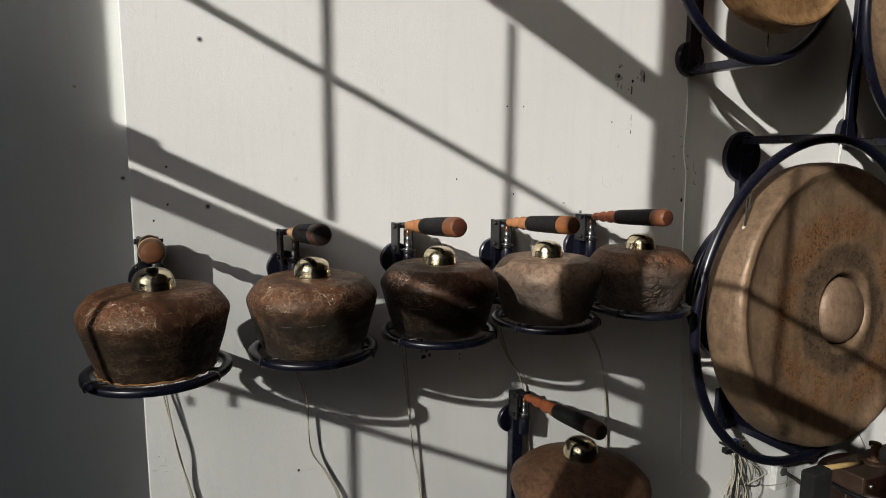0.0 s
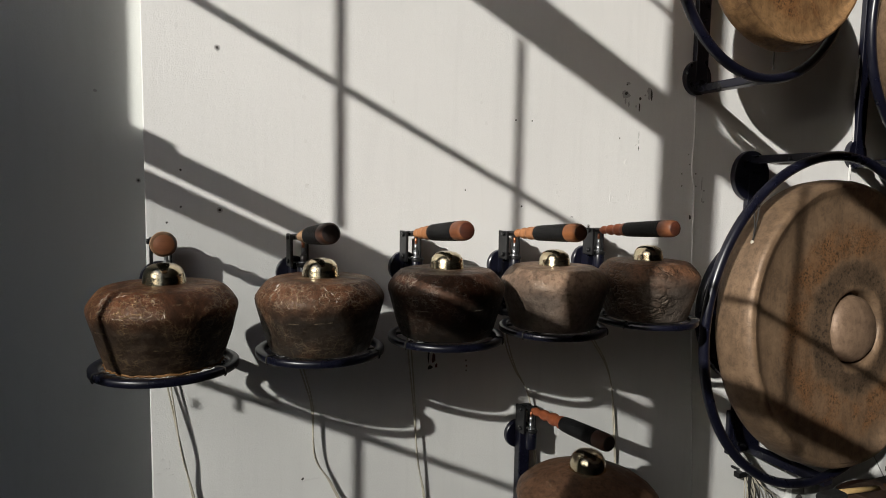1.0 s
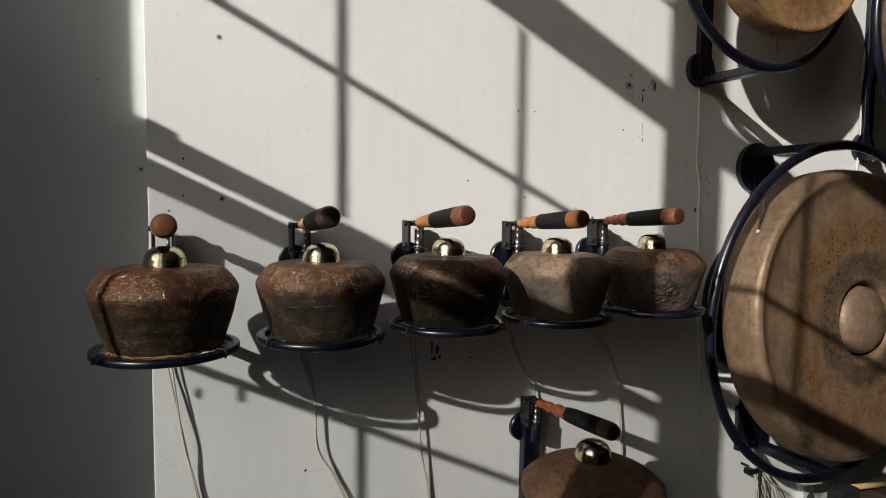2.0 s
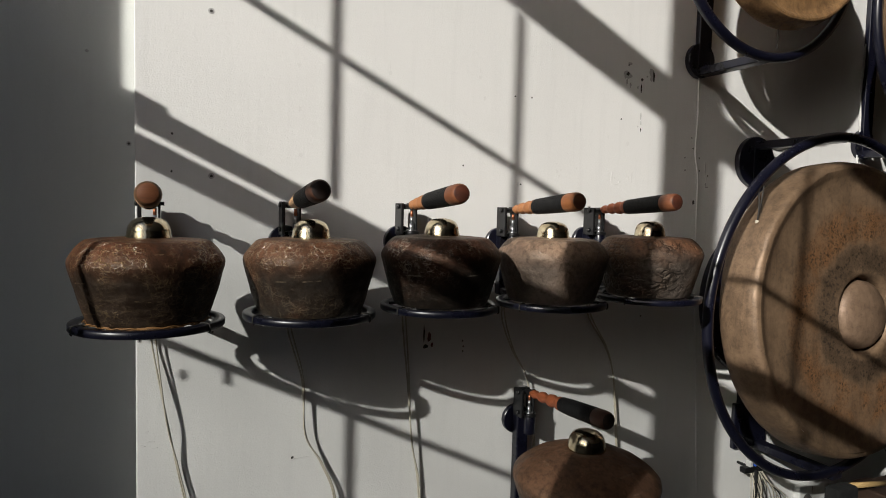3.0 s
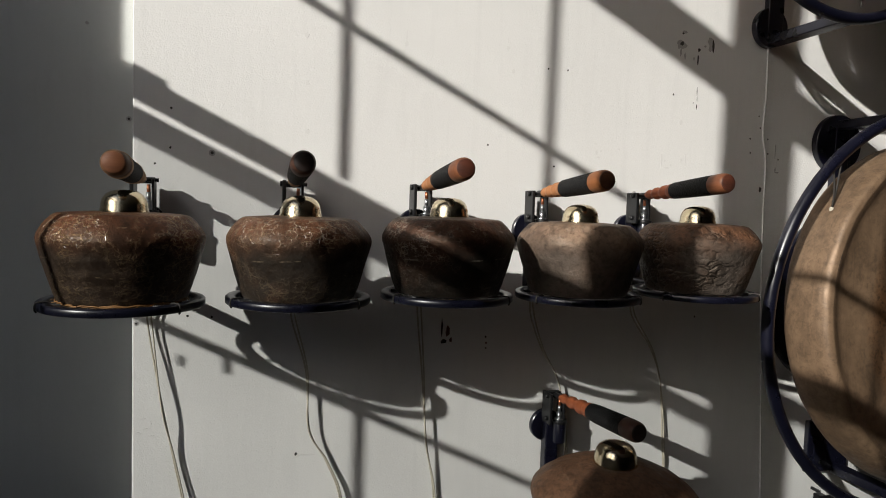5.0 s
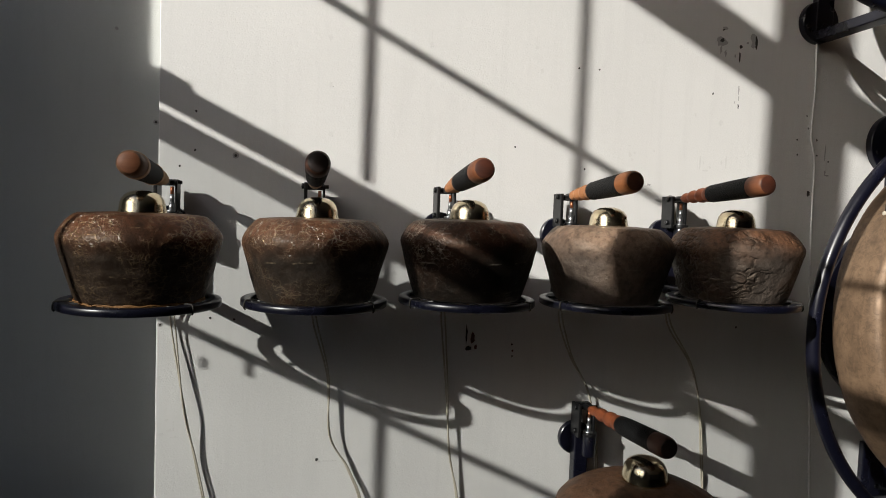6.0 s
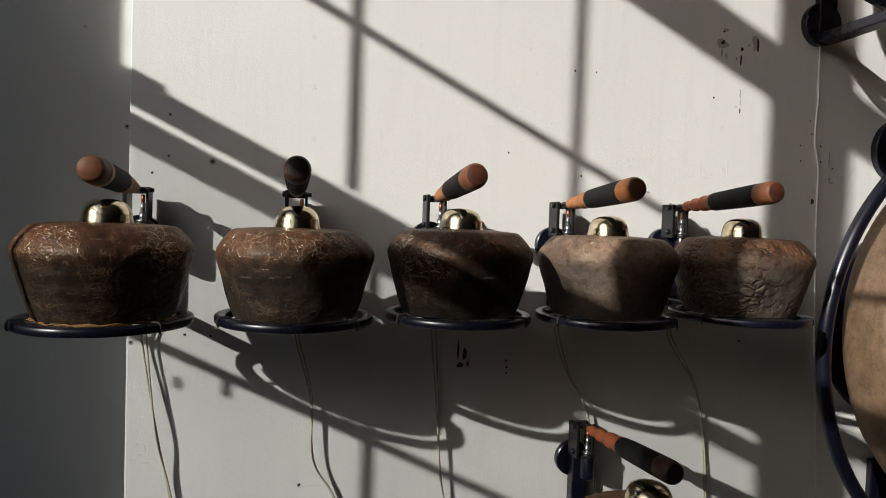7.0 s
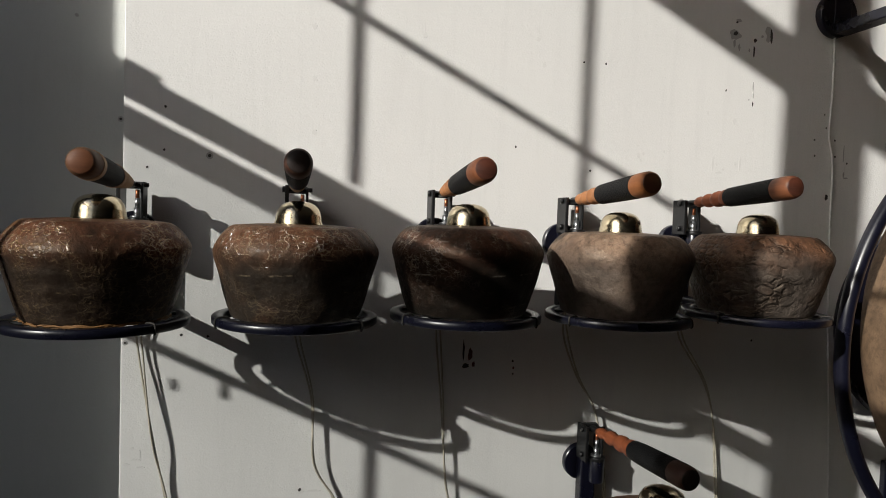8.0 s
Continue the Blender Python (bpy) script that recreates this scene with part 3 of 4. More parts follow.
# x, distance from the wall, lift, size
ROW = [(0.0125, -0.270, -0.004, 1.0), (0.3155, -0.270, 0.0, 1.0), (0.6095, -0.270, 0.004, 1.0), (0.9075, -0.268, 0.001, 1.0), (1.199, -0.280, 0.007, 1.0), (0.980, -0.338, -0.510, 1.32)]
LABELS = ["rust-brown bronze kettle gong with gold crackled streaks", "brown bronze kettle gong with a crackled bright patch", "blackened bronze kettle gong with a brown sunlit shoulder",
          "ashen grey-brown bronze kettle gong, dusty and smooth", "scaly grey-brown bronze kettle gong on its ring", "larger brown bronze kettle gong hung below the row"]
TIPS = [(0, 0), (1, 0), (2, 2), (3, 2), (2, 1), (1, 1)]
MALLET_LABELS = ["black cord-wound mallet with a brown wooden tip", "dark cord-wound mallet with a blackened wooden tip", "black cord-wound mallet with a red-brown tip",
                 "black cord-wound mallet with an orange wooden tip", "black cord-wound mallet with a red wooden tip", "black cord-wound mallet with a long red turned neck"]
for i, (x, y, dz, scale) in enumerate(ROW):
    bracket(x, y, dz, scale, i, long_post=i == 5)
    rest = 1.283 + dz if scale == 1.0 else 1.283 + dz + 0.1525 * (1 - scale)
    kettle(x, y, rest - (0.003 if i == 1 else 0.0), scale, KETTLES[i], i + 1, LABELS[i], i == 0)
    mallet(x, dz, TIP_WOODS[TIPS[i][0]], BEAD_WOODS[TIPS[i][1]], (-3.2, -5.5, -5.2, -4.2, -4.4, -4)[i], (0.5, 0, 0, 0, 0, 1.5)[i], MALLET_LABELS[i], (-0.012, -0.010, 0, 0, 0, 0.034)[i], i == 0)


# ---- the large gongs in their rings ----
def off_centre(bm, k, dx=0.043, dz=-0.020):
    """Moves the beaten centre of a gong a little off its middle."""
    for v in bm.verts:
        far = min(1.0, math.hypot(v.co.x, v.co.z) / (0.36 * k))
        v.co.x += dx * k * (1 - far * far)
        v.co.z += dz * k * (1 - far * far)
    return bm


def gong(cx, cy, cz, R, material, tilt, label, depth=1.0):
    """A deep-rimmed gong with a raised boss, hung facing the room. cy: plane of its face."""
    g = thing("gong", pose(cx, cy, cz, tilt, 0, 0), label, "gong", "large gongs")
    k = R / 0.46
    rim = [(0.405 * k, -0.13), (0.41 * k, -0.132), (0.435 * k, -0.125), (0.452 * k, -0.112), (0.4600 * k, -0.095), (0.4610 * k, -0.075), (0.459 * k, -0.045), (0.455 * k, -0.018), (0.4515 * k, -0.005),
           (0.4470 * k, 0.0030), (0.4405 * k, 0.0075), (0.4320 * k, 0.0085)]
    rim = [(q, h * depth if h < 0 else h) for q, h in rim]
    part("rim", lathe(rim, 128, "y", wobble=0.0020, seed=3), material, g)
    face = [(0.4320 * k, 0.0085), (0.4230 * k, 0.0060), (0.4140 * k, 0.0010), (0.4050 * k, -0.0030), (0.385 * k, -0.0055), (0.34 * k, -0.006), (0.30 * k, -0.006), (0.27 * k, -0.006), (0.235 * k, -0.007), (0.20 * k, -0.008), (0.170 * k, -0.007), (0.150 * k, -0.003),
            (0.136 * k, -0.001), (0.1265 * k, -0.004), (0.1200 * k, -0.011), (0.1165 * k, -0.020), (0.1150 * k, -0.046), (0.100 * k, -0.050)]
    part("face", off_centre(lathe(face, 128, "y", wobble=0.0020, seed=4), k), material, g)
    boss = [(0.108 * k, -0.052), (0.1075 * k, -0.030), (0.106 * k, -0.017), (0.100 * k, -0.006), (0.086 * k, 0.005), (0.062 * k, 0.013), (0.032 * k, 0.018), (0, 0.0195)]
    part("boss", off_centre(lathe(boss, 96, "y", wobble=0.0014, seed=5), k), BOSS_SKIN, g, "smooth rubbed pale bronze boss")
    return g


BOSS_SKIN = gong_skin("boss_bronze", (0.185, 0.122, 0.080), (0.185, 0.122, 0.08), (0.125, 0.080, 0.052), 4.0)


def gong_frame(cx, cy, cz, R, tilt, big, label):
    """Ring of steel tube held off the wall by arms at top and bottom, on a strut with round plates."""
    f = thing("gong_stand", pose(cx, 0, cz), label, "gong stand", "gong stands")
    ring = torus(R, 0.0145, 128, 14, "y")
    bmesh.ops.rotate(ring, verts=ring.verts, cent=(0, 0, 0), matrix=Matrix.Rotation(radians(tilt), 3, "X"))
    bmesh.ops.translate(ring, verts=ring.verts, vec=(0, cy, 0))
    part("ring", ring, NAVY, f)
    part("strut", box(-0.026, 0.026, -0.022, -0.002, -R, R, 0.003), NAVY, f)
    for s in (1, -1):
        ax = 0.075 if big and s < 0 else 0.0
        az = s * math.sqrt(R * R - ax * ax) - (0.022 if ax else 0.0)
        part("arm", box(ax - 0.022, ax + 0.022, cy + 0.006, -0.010, az - 0.013, az + 0.013, 0.003), NAVY, f)
        pr = 0.085 if big else 0.055
        if ax:                             # the foot of the big stand is a broad square plate
            disc = box(-0.046, 0.110, -0.020, -0.0005, -R - 0.020, -0.376, 0.004)
        else:
            disc = lathe([(0, 0), (pr - 0.002, 0), (pr, 0.002), (pr, 0.018), (pr - 0.002, 0.02), (0, 0.02)], 48, "y")
            bmesh.ops.translate(disc, verts=disc.verts, vec=(-0.01, 0, s * (R - (0.055 if s > 0 else 0.036))))
        plate = part("wall_plate", disc, NAVY, f)
        for a in (50, 200, 310):
            bolt = lathe([(0, 0), (0.006, 0), (0.006, 0.005), (0, 0.006)], 6, "y")
            bmesh.ops.translate(bolt, verts=bolt.verts, vec=(ax - 0.01 + 0.8 * pr * math.cos(radians(a)), -0.02, s * (R - (0.055 if s > 0 else 0.036)) + 0.8 * pr * math.sin(radians(a))))
            part("bolt", bolt, BLACK, plate)
    if big:
        hub = lathe([(0, 0), (0.268, 0), (0.27, 0.003), (0.27, 0.024), (0.268, 0.027), (0, 0.027)], 64, "y")
        bmesh.ops.translate(hub, verts=hub.verts, vec=(0.045, 0, -0.01))
        part("hub_plate", hub, NAVY, f)
    return f


gong_frame(1.898, -0.315, 1.226, 0.516, 1.0, True, "navy steel ring stand round the largest gong")
gong(1.900, -0.386, 1.236, 0.440, GONG, -5.0, "large tan bronze gong with a pitted rust zone")
gong_frame(1.627, -0.25, 2.315, 0.356, 0.0, False, "navy steel ring stand high on the wall")
gong(1.640, -0.330, 2.332, 0.30, GONG_SMALL, 0.0, "smaller golden-brown bronze gong in an upper ring", 0.55)
gong_frame(2.46, -0.29, 2.16, 0.415, 0.0, False, "navy steel ring stand beside the upper gong")
gong(2.46, -0.37, 2.16, 0.36, GONG, 0.0, "brown bronze gong in the farther upper ring")


# ---- cables ----
def cable(name, points, r, label, mat=None):
    return tagged(part(name, tube(points, r, 6, 6), mat or CABLE), label, "cable", "cables on the wall")


LEADS = [[(0.012, -0.030, 1.255), (0.012, -0.034, 1.19), (0.028, -0.022, 1.09), (0.048, -0.024, 0.981), (0.066, -0.018, 0.88), (0.095, -0.006, 0.72), (0.102, -0.005, 0.52), (0.098, -0.005, 0.28)],
         [(0.315, -0.030, 1.255), (0.317, -0.030, 1.19), (0.352, -0.022, 1.067), (0.362, -0.026, 0.929), (0.404, -0.014, 0.845), (0.440, -0.006, 0.74), (0.452, -0.005, 0.52), (0.448, -0.005, 0.28)],
         [(0.612, -0.030, 1.255), (0.618, -0.026, 1.188), (0.634, -0.020, 1.032), (0.648, -0.020, 0.875), (0.672, -0.006, 0.75), (0.684, -0.005, 0.54), (0.690, -0.005, 0.28)],
         [(0.908, -0.030, 1.255), (0.920, -0.022, 1.186), (0.953, -0.014, 1.10), (1.000, -0.010, 1.021), (1.03, -0.006, 0.90), (1.04, -0.006, 0.72), (1.052, -0.005, 0.52), (1.050, -0.005, 0.28)],
         [(1.200, -0.030, 1.255), (1.220, -0.022, 1.183), (1.282, -0.016, 1.09), (1.312, -0.014, 1.011), (1.333, -0.018, 0.90), (1.340, -0.012, 0.791), (1.36, -0.005, 0.68), (1.372, -0.005, 0.50), (1.366, -0.005, 0.28)]]
OFF = (0.026, 0.010, 0.015, 0.019, 0.009, 0.013, 0.005, 0.005, 0.005)      # how far a lead stands off the board on its way down
for pts in LEADS:
    pts = [(x, -off, z) for (x, y, z), off in zip(pts, OFF)]
    cable("cable", pts, 0.0022, "thin cream twin cable hanging from a bracket")
    apart = (0.003, 0.009, 0.0035, -0.002, 0.003, 0.0035, -0.002, 0.003, 0.003)
    cable("cable", [(x + d, y - 0.0025, z) for (x, y, z), d in zip(pts, apart)], 0.0020, "thin cream twin cable hanging from a bracket")

# The lone lead that wanders down the board from the upper plate, and leads beside the farther strut.
cable("cable", [(1.616, -0.010, 1.950), (1.624, -0.005, 1.86), (1.626, -0.004, 1.798), (1.622, -0.005, 1.700), (1.639, -0.004, 1.625), (1.642, -0.004, 1.47), (1.656, -0.004, 1.20), (1.670, -0.004, 1.03), (1.690, -0.004, 0.76), (1.705, -0.004, 0.55)], 0.0028,
      "thin white-painted cable running down the board", WALL)
for dx, seed in ((-0.036, 1), (-0.044, 2)):
    cable("cable", [(2.46 + dx + 0.006 * math.sin(seed + i * 1.7), -0.008 - 0.004 * seed, 2.15 - 0.09 * i) for i in range(7)], 0.0026, "thin white cable beside a steel strut", WHITE_PLASTIC)


# ---- cords that hang the gongs ----
def hanging_cord(cx, ring_y, cz, ring_r, rim_r, rim_y, name="hanging_cord"):
    for s in (-1, 1):
        a = radians(90 + s * 54)
        hole = Vector((cx + (rim_r + 0.002) * math.cos(a), rim_y, cz + (rim_r + 0.002) * math.sin(a) - 0.005))
        c = thing(name, Matrix.Translation(hole), "dark twisted cord tying a gong to its ring", "cord", "gong cords")
        for k in (-1, 1):
            b = a + k * radians(2.0) - s * radians(9)
            top = Vector((cx + ring_r * math.cos(b), ring_y - 0.012, cz + ring_r * math.sin(b) + 0.010)) - hole
            part("strand", tube([(0, 0, 0), top * 0.5 + Vector((0.002 * k, -0.004, -0.002)), top, top + Vector((0.004 * s, 0.016, 0.014))], 0.0024, 6, 4), CORD, c)
        knot = bmesh.new()
        bmesh.ops.create_icosphere(knot, subdivisions=2, radius=0.0065, matrix=Matrix.Diagonal((1, 0.8, 1.1, 1)))
        part("knot", smooth(knot), CABLE, c, "pale knotted cord end")


hanging_cord(1.903, -0.315, 1.230, 0.512, 0.441, -0.318)
hanging_cord(1.630, -0.250, 2.320, 0.356, 0.301, -0.262)
hanging_cord(2.460, -0.290, 2.160, 0.415, 0.361, -0.302)
tagged(part("loose_cord", tube([(1.652, -0.262, 2.052), (1.654, -0.262, 2.02), (1.652, -0.263, 1.985)], 0.0022, 6, 4), CORD), "short dark cord end under the upper gong", "cord", "gong cords")


# ---- screws, holes and scuffs in the boards ----
def screw(x, z, r=0.0055, y=0.0):
    s = thing("screw", pose(x, y, z), "countersunk screw in a dark dimple", "screw", "wall screws")
    part("dimple", lathe([(0, -0.002), (r * 1.25, -0.002), (r * 1.25, 0.0007), (r * 0.9, 0.0009), (0, 0.0009)], 20, "y"), GREY_SMUDGE, s)
    part("head", lathe([(0, 0.0005), (r * 0.62, 0.0005), (r * 0.58, 0.0014), (r * 0.3, 0.0016), (0, 0.0011)], 16, "y"), DIRT, s)


for x, z in ((0.140, 1.562), (0.139, 1.937), (1.213, 1.514)):
    screw(x, z)
screw(-0.012, 1.184, 0.004)
screw(-0.033, 1.628, 0.0045, STEP)


def blot(name, x, z, w, h, material, label, category, group, seed, y=0.0, thick=0.0007):
    """A ragged thin fleck on the board."""
    rnd = random.Random(seed)
    bm = bmesh.new()
    n = 11
    ring = [(w * 0.5 * (0.55 + 0.6 * rnd.random()) * math.cos(2 * math.pi * i / n), h * 0.5 * (0.55 + 0.6 * rnd.random()) * math.sin(2 * math.pi * i / n)) for i in range(n)]
    front = [bm.verts.new((a, -thick, b)) for a, b in ring]
    back = [bm.verts.new((a * 1.15, 0.002, b * 1.15)) for a, b in ring]
    bm.faces.new(front)
    for i in range(n):
        bm.faces.new((front[i], front[(i + 1) % n], back[(i + 1) % n], back[i]))
    ob = part(name, bm, material)
    ob.matrix_world = pose(x, y, z)
    return tagged(ob, label, category, group)


HOLES = [(0.056, 1.654), (0.055, 1.569), (0.024, 1.533), (0.972, 1.575), (0.788, 1.619), (0.092, 1.199), (0.801, 1.134), (0.802, 1.105), (1.609, 1.750), (1.616, 1.717),
         (1.583, 1.685), (1.586, 1.645), (1.645, 1.687), (1.648, 1.646), (1.686, 1.631), (0.143, 1.196), (1.320, 1.788), (1.430, 1.176), (0.945, 1.821), (0.999, 1.822)]
for i, (x, z) in enumerate(HOLES):
    blot("screw_hole", x, z, 0.0054, 0.0058, DIRT, "small dark screw hole in the board", "screw hole", "screw holes", i)
PITS = [(0.343, 1.732), (0.346, 1.621), (0.848, 1.806), (0.052, 1.976), (0.340, 1.839), (1.093, 1.618), (1.348, 1.715), (0.573, 1.845), (0.832, 1.861), (0.965, 1.575)]
for i, (x, z) in enumerate(PITS):
    blot("filled_pit", x, z, 0.012, 0.015, PLASTER, "small filled pit in the white paint", "filled pit", "filled pits", 40 + i, thick=0.0006)
for i, (x, z, w, h, mat) in enumerate([
        (1.336, 1.922, 0.036, 0.030, GREY_SMUDGE), (1.338, 1.926, 0.017, 0.013, DIRT), (1.322, 1.920, 0.008, 0.005, PLASTER), (1.336, 1.903, 0.007, 0.022, GREY_SMUDGE), (1.350, 1.894, 0.007, 0.018, GREY_SMUDGE),
        (1.346, 1.957, 0.020, 0.009, GREY_SMUDGE), (1.341, 1.953, 0.007, 0.005, DIRT), (1.394, 1.914, 0.010, 0.011, DIRT), (1.392, 1.887, 0.005, 0.034, DIRT), (1.379, 1.890, 0.005, 0.010, GREY_SMUDGE),
        (1.432, 1.932, 0.020, 0.042, GREY_SMUDGE), (1.439, 1.929, 0.009, 0.034, DIRT), (1.427, 1.930, 0.011, 0.022, PLASTER), (1.414, 1.926, 0.008, 0.007, GREY_SMUDGE),
        (1.395, 1.803, 0.004, 0.026, GREY_SMUDGE), (1.396, 1.780, 0.003, 0.016, GREY_SMUDGE), (1.396, 1.760, 0.004, 0.014, DIRT), (1.385, 1.770, 0.003, 0.006, GREY_SMUDGE),
        (1.628, 1.541, 0.011, 0.017, DIRT), (0.684, 1.158, 0.006, 0.050, DIRT), (0.690, 1.125, 0.018, 0.012, DIRT), (1.674, 1.652, 0.003, 0.050, GREY_SMUDGE), (1.684, 1.593, 0.016, 0.004, GREY_SMUDGE), (1.677, 1.602, 0.004, 0.016, GREY_SMUDGE),
        (1.150, 1.544, 0.014, 0.006, GREY_SMUDGE), (0.333, 0.866, 0.007, 0.010, DIRT)]):
    blot("paint_chip", x, z, w, h, mat, "dark chip where the paint has flaked off", "paint chip", "paint chips", 70 + i, thick=0.0007 + 0.00012 * (i % 4))
for i, (x, z, w, h) in enumerate([(0.700, 1.150, 0.012, 0.030), (0.708, 1.128, 0.008, 0.014), (0.803, 1.118, 0.005, 0.006)]):
    blot("paint_chip", x, z, w, h, RED_CHIP, "dull red chip in the white paint", "paint chip", "paint chips", 90 + i, thick=0.001)
SCARS = [(1.293, 1.609, 0.006, 0.050), (1.369, 1.612, 0.006, 0.044), (1.310, 1.588, 0.020, 0.006), (1.150, 1.537, 0.026, 0.020), (1.189, 1.512, 0.018, 0.012), (0.334, 0.861, 0.014, 0.010), (0.358, 0.861, 0.040, 0.005),
         (0.011, 0.947, 0.022, 0.005), (-0.007, 0.938, 0.014, 0.007), (0.020, 0.931, 0.014, 0.004), (0.003, 0.970, 0.009, 0.007), (1.680, 1.616, 0.005, 0.035), (0.573, 1.862, 0.003, 0.030), (0.832, 1.880, 0.004, 0.022), (0.018, 0.958, 0.004, 0.022),
         (1.100, 1.605, 0.008, 0.008), (1.106, 1.622, 0.007, 0.009), (1.160, 1.630, 0.005, 0.008), (1.303, 1.608, 0.006, 0.010), (1.356, 1.611, 0.006, 0.012), (1.323, 1.596, 0.008, 0.008), (1.273, 1.729, 0.006, 0.012), (1.090, 1.640, 0.012, 0.003)]
for i, (x, z, w, h) in enumerate(SCARS):
    blot("filler_scar", x, z, w, h, PLASTER, "rough smear of filler under the paint", "filler scar", "filler scars", 110 + i, thick=0.0005)
blot("filled_pit", -0.114, 1.824, 0.008, 0.008, GREY_SMUDGE, "small dark hole in the set-back wall", "screw hole", "screw holes", 150, STEP)


# ---- wiring and the dark drum below the largest gong ----
BX, BY, BZ = 1.897, -0.060, 0.633
block = thing("terminal_block", pose(BX, BY, BZ), "black terminal block with a blue clamp and loose wires", "terminal block")
part("housing", box(-0.045, 0.045, -0.012, 0.012, -0.010, 0.010, 0.002), BLACK, block)
part("clamp", box(0.000, 0.012, -0.014, 0.006, 0.0105, 0.038, 0.002), BLUE, block, "blue plastic clamp")
part("clamp", box(-0.024, -0.010, -0.014, 0.006, 0.0105, 0.032, 0.002), WHITE_PLASTIC, block, "white plastic clamp")
part("clamp", box(0.020, 0.032, -0.014, 0.006, 0.0105, 0.036, 0.002), WHITE_PLASTIC, block, "white plastic clamp")
part("foot", box(-0.004, 0.004, 0.0125, 0.0598, -0.004, 0.004, 0.001), BLACK, block)
tagged(part("trunk_cable", tube([(BX + 0.002, BY - 0.016, BZ - 0.002), (BX - 0.002, BY - 0.020, BZ - 0.08), (BX - 0.006, BY - 0.018, BZ - 0.20), (BX - 0.004, BY - 0.012, BZ - 0.40), (BX, BY, 0.006)], 0.0055, 8, 6), PAD),
       "dark trunk cable hanging from a terminal block", "cable", "loose wires")
rnd = random.Random(5)
for i in range(20):
    x0 = BX + rnd.uniform(-0.010, 0.040)
    sway = rnd.uniform(-0.09, 0.15)
    drop = rnd.uniform(0.16, 0.34)
    pts = [(x0, BY - 0.004, BZ - 0.008), (x0 + sway * 0.25, BY - rnd.uniform(0.0, 0.03), BZ - drop * 0.3), (x0 + sway, BY + rnd.uniform(-0.03, 0.03), BZ - drop * 0.7),
           (x0 + sway * rnd.uniform(0.5, 1.1), BY + rnd.uniform(-0.02, 0.03), BZ - drop), (x0 + sway * 0.3 + rnd.uniform(-0.02, 0.02), BY + 0.01, BZ - drop * rnd.uniform(0.8, 1.5))]
    tagged(part("wire", tube(pts, 0.0016 + 0.0007 * rnd.random(), 6, 5), CORD if i % 6 == 0 else CABLE), "thin loose wire hanging from a terminal block", "wire", "loose wires")
# a long lead crosses from the block to the junction box
tagged(part("wire", tube([(BX + 0.03, BY - 0.004, BZ - 0.008), (BX + 0.10, BY, BZ - 0.07), (BX + 0.15, BY + 0.01, BZ - 0.17), (BX + 0.24, BY + 0.02, BZ - 0.21), (2.32, -0.032, 0.40)], 0.0018, 6, 6), CABLE), "thin loose wire hanging from a terminal block", "wire", "loose wires")

box_white = thing("junction_box", pose(2.264, 0, 0.430), "small white junction box with a round knockout", "junction box")
part("box", box(-0.070, 0.096, -0.030, -0.0005, -0.050, 0.074, 0.004), WHITE_PLASTIC, box_white)
part("lid_seam", box(-0.004, -0.002, -0.0306, -0.029, -0.046, 0.070), DIRT, box_white)
knock = lathe([(0, 0), (0.019, 0), (0.019, 0.0025), (0.014, 0.004), (0, 0.004)], 24, "y")
bmesh.ops.translate(knock, verts=knock.verts, vec=(-0.030, -0.030, 0.026))
part("knockout", knock, DIRT, box_white)
cable("cable", [(2.238, -0.036, 0.452), (2.29, -0.060, 0.415), (2.34, -0.080, 0.36), (2.37, -0.07, 0.27), (2.40, -0.03, 0.10)], 0.008, "thick black cable plugged into a junction box", CORD)

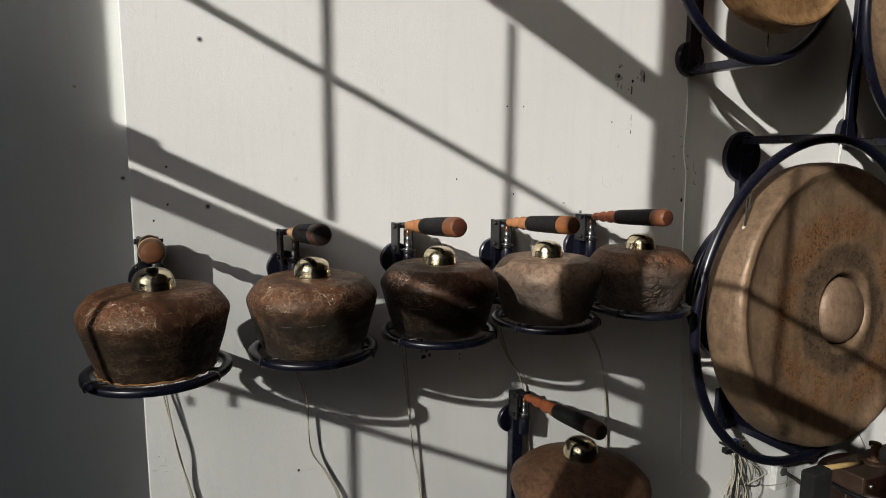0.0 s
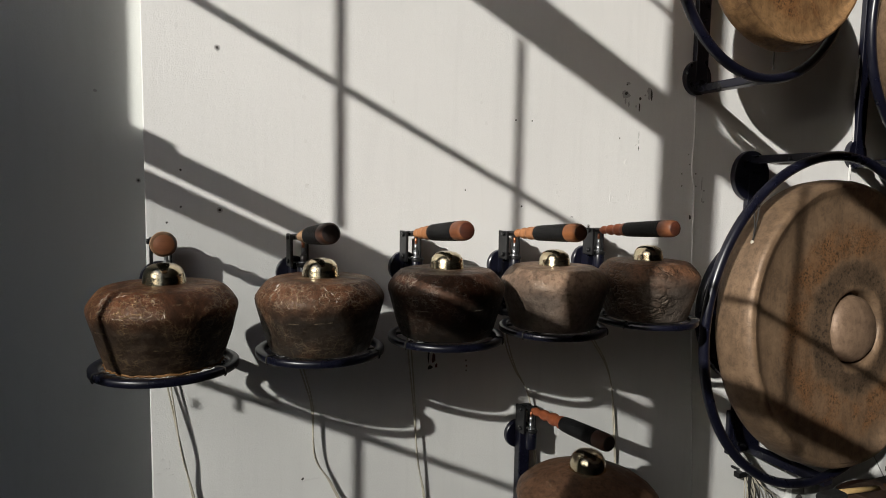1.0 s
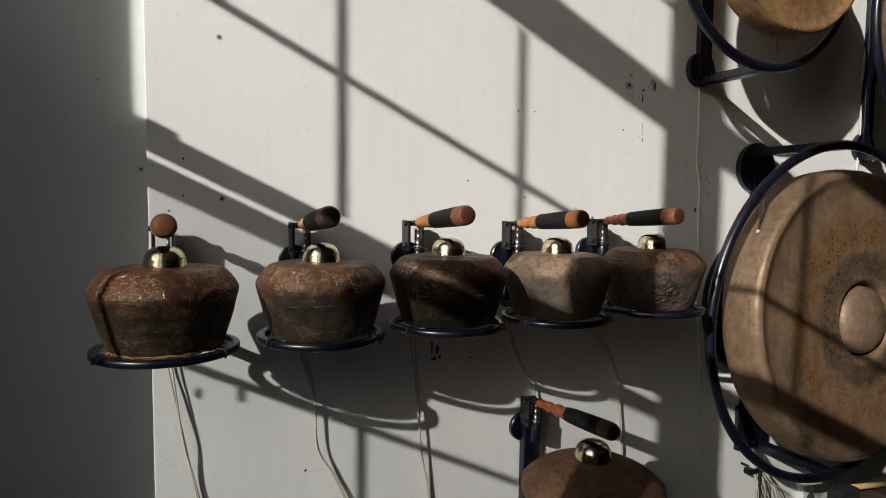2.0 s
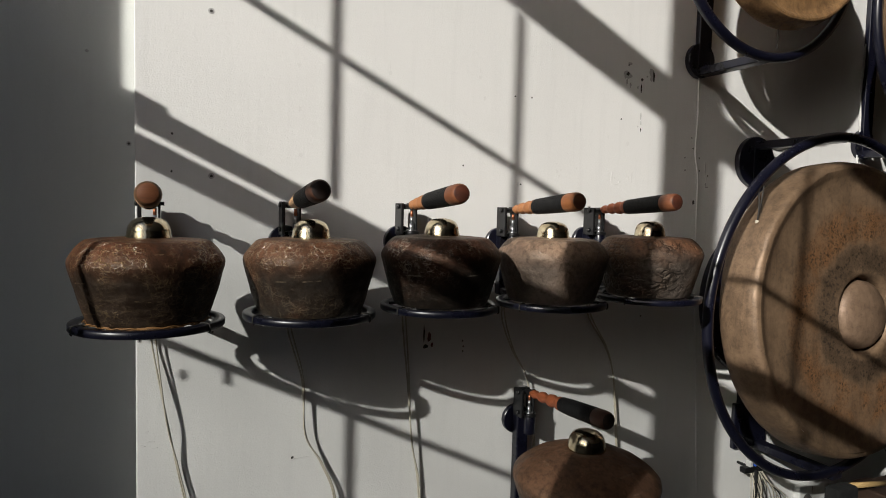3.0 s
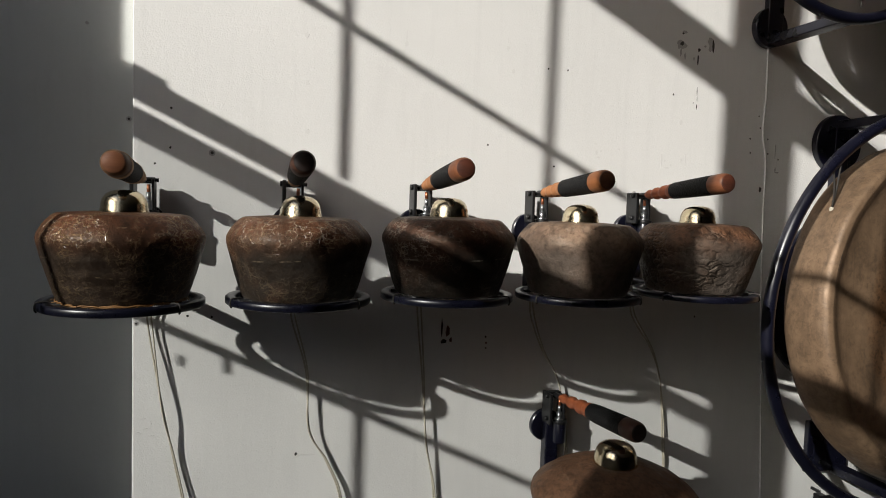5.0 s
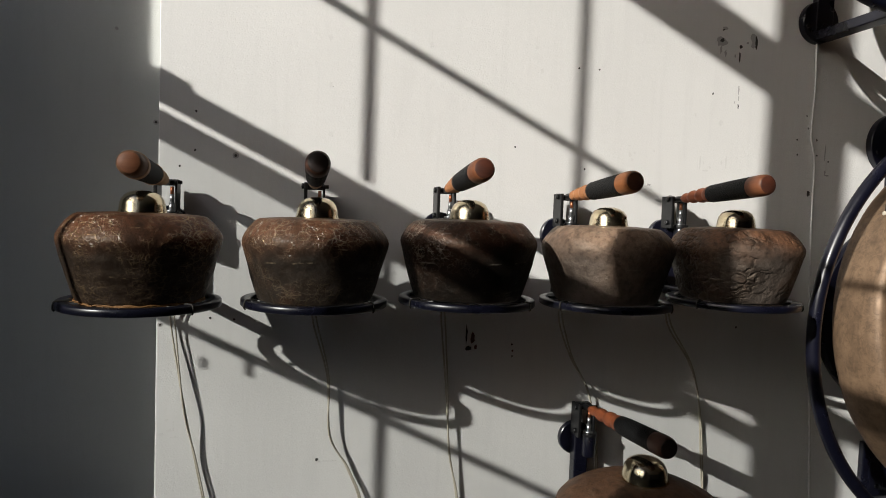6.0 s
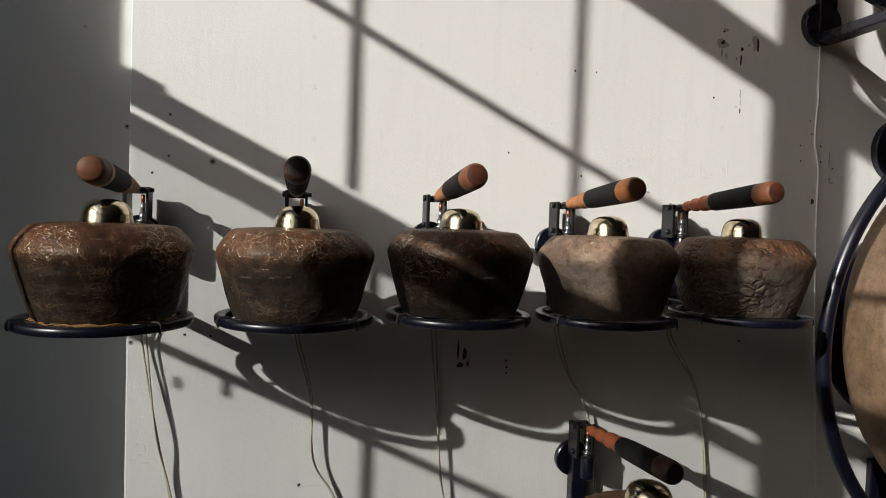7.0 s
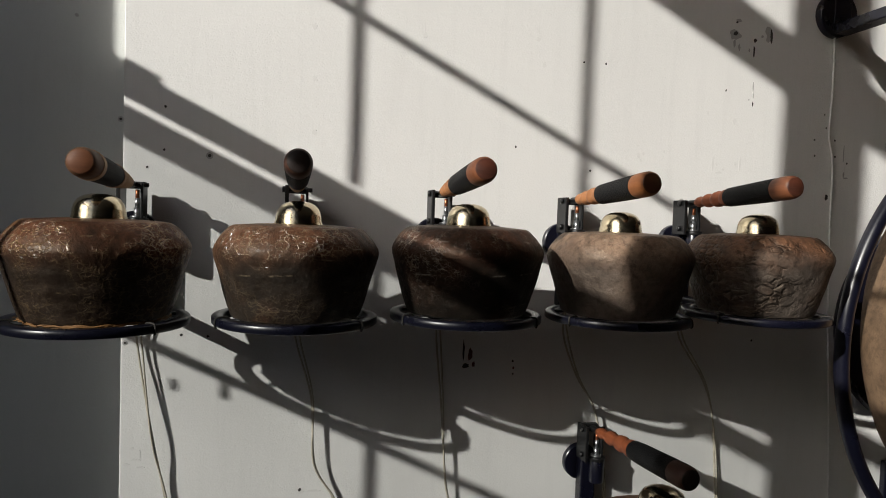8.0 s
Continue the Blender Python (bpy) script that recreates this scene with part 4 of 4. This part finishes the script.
drum = thing("drum", pose(2.300, -0.350, 0.0), "dark red-brown lacquered drum standing on the floor", "drum")
part("shell", lathe([(0, 0.0), (0.16, 0.0), (0.175, 0.02), (0.20, 0.20), (0.205, 0.38), (0.192, 0.54), (0.186, 0.572), (0.178, 0.578)], 72, wobble=0.001, seed=9), LACQUER, drum)
part("head", lathe([(0.178, 0.578), (0.12, 0.580), (0, 0.581)], 72), LACQUER, drum)
part("hoop", torus(0.188, 0.008, 72, 10), BLACK, drum).location.z = 0.560
for a in range(0, 360, 45):
    c, s = math.cos(radians(a)), math.sin(radians(a))
    part("tuning_cord", tube([(0.196 * c, 0.196 * s, 0.556), (0.212 * c, 0.212 * s, 0.40), (0.207 * c, 0.207 * s, 0.20)], 0.004, 6, 4), CORD, drum)
beater = thing("beater", pose(1.940, -0.365, 0.0), "pale bamboo beater with a black padded end on a stand", "beater")
part("stick", rod((0.012, 0.0, 0.690), (0.205, 0.0, 0.668), 0.0085), BAMBOO, beater)
part("pad", box(-0.078, 0.018, -0.024, 0.024, 0.590, 0.696, 0.010, 3), PAD, beater)
part("stand", rod((-0.030, 0, 0.0), (-0.030, 0, 0.592), 0.010), BLACK, beater)
housing = thing("striker_housing", pose(2.240, -0.350, 0.5815), "dark steel striker housing resting on a drum", "striker")
part("case", box(-0.150, 0.190, -0.060, 0.070, 0.0, 0.062, 0.006), BROWN_STEEL, housing)
part("cover_plate", box(-0.140, 0.030, -0.064, -0.0602, 0.008, 0.052, 0.001), LACQUER, housing)
part("coil", rod((0.060, -0.040, 0.073), (0.150, -0.040, 0.073), 0.0105, 20), COPPER, housing)
for x in (-0.120, 0.010, 0.170):
    part("bolt", rod((x, -0.070, 0.030), (x, -0.0605, 0.030), 0.006, 6), ZINC, housing)
part("flange", lathe([(0, 0.0625), (0.044, 0.0625), (0.046, 0.064), (0.044, 0.0665), (0, 0.067)], 40), BROWN_STEEL, housing, "dull round flange plate")
spool = thing("spool", pose(2.240, -0.350, 0.6488), "small turned dark wooden spool on a striker housing", "spool")
part("core", lathe([(0, 0), (0.020, 0), (0.020, 0.004), (0.013, 0.007), (0.012, 0.048), (0.019, 0.052), (0.019, 0.064), (0.011, 0.067), (0, 0.067)], 24), TIP_WOODS[0], spool)
part("bolt", rod((-0.026, 0, 0.058), (0.026, 0, 0.058), 0.003), ZINC, spool)
tagged(part("thin_wire", tube([(2.222, -0.350, 0.664), (2.19, -0.35, 0.70), (2.14, -0.34, 0.78)], 0.0012, 6, 5), CORD), "thin dark wire rising from a spool", "wire", "loose wires")
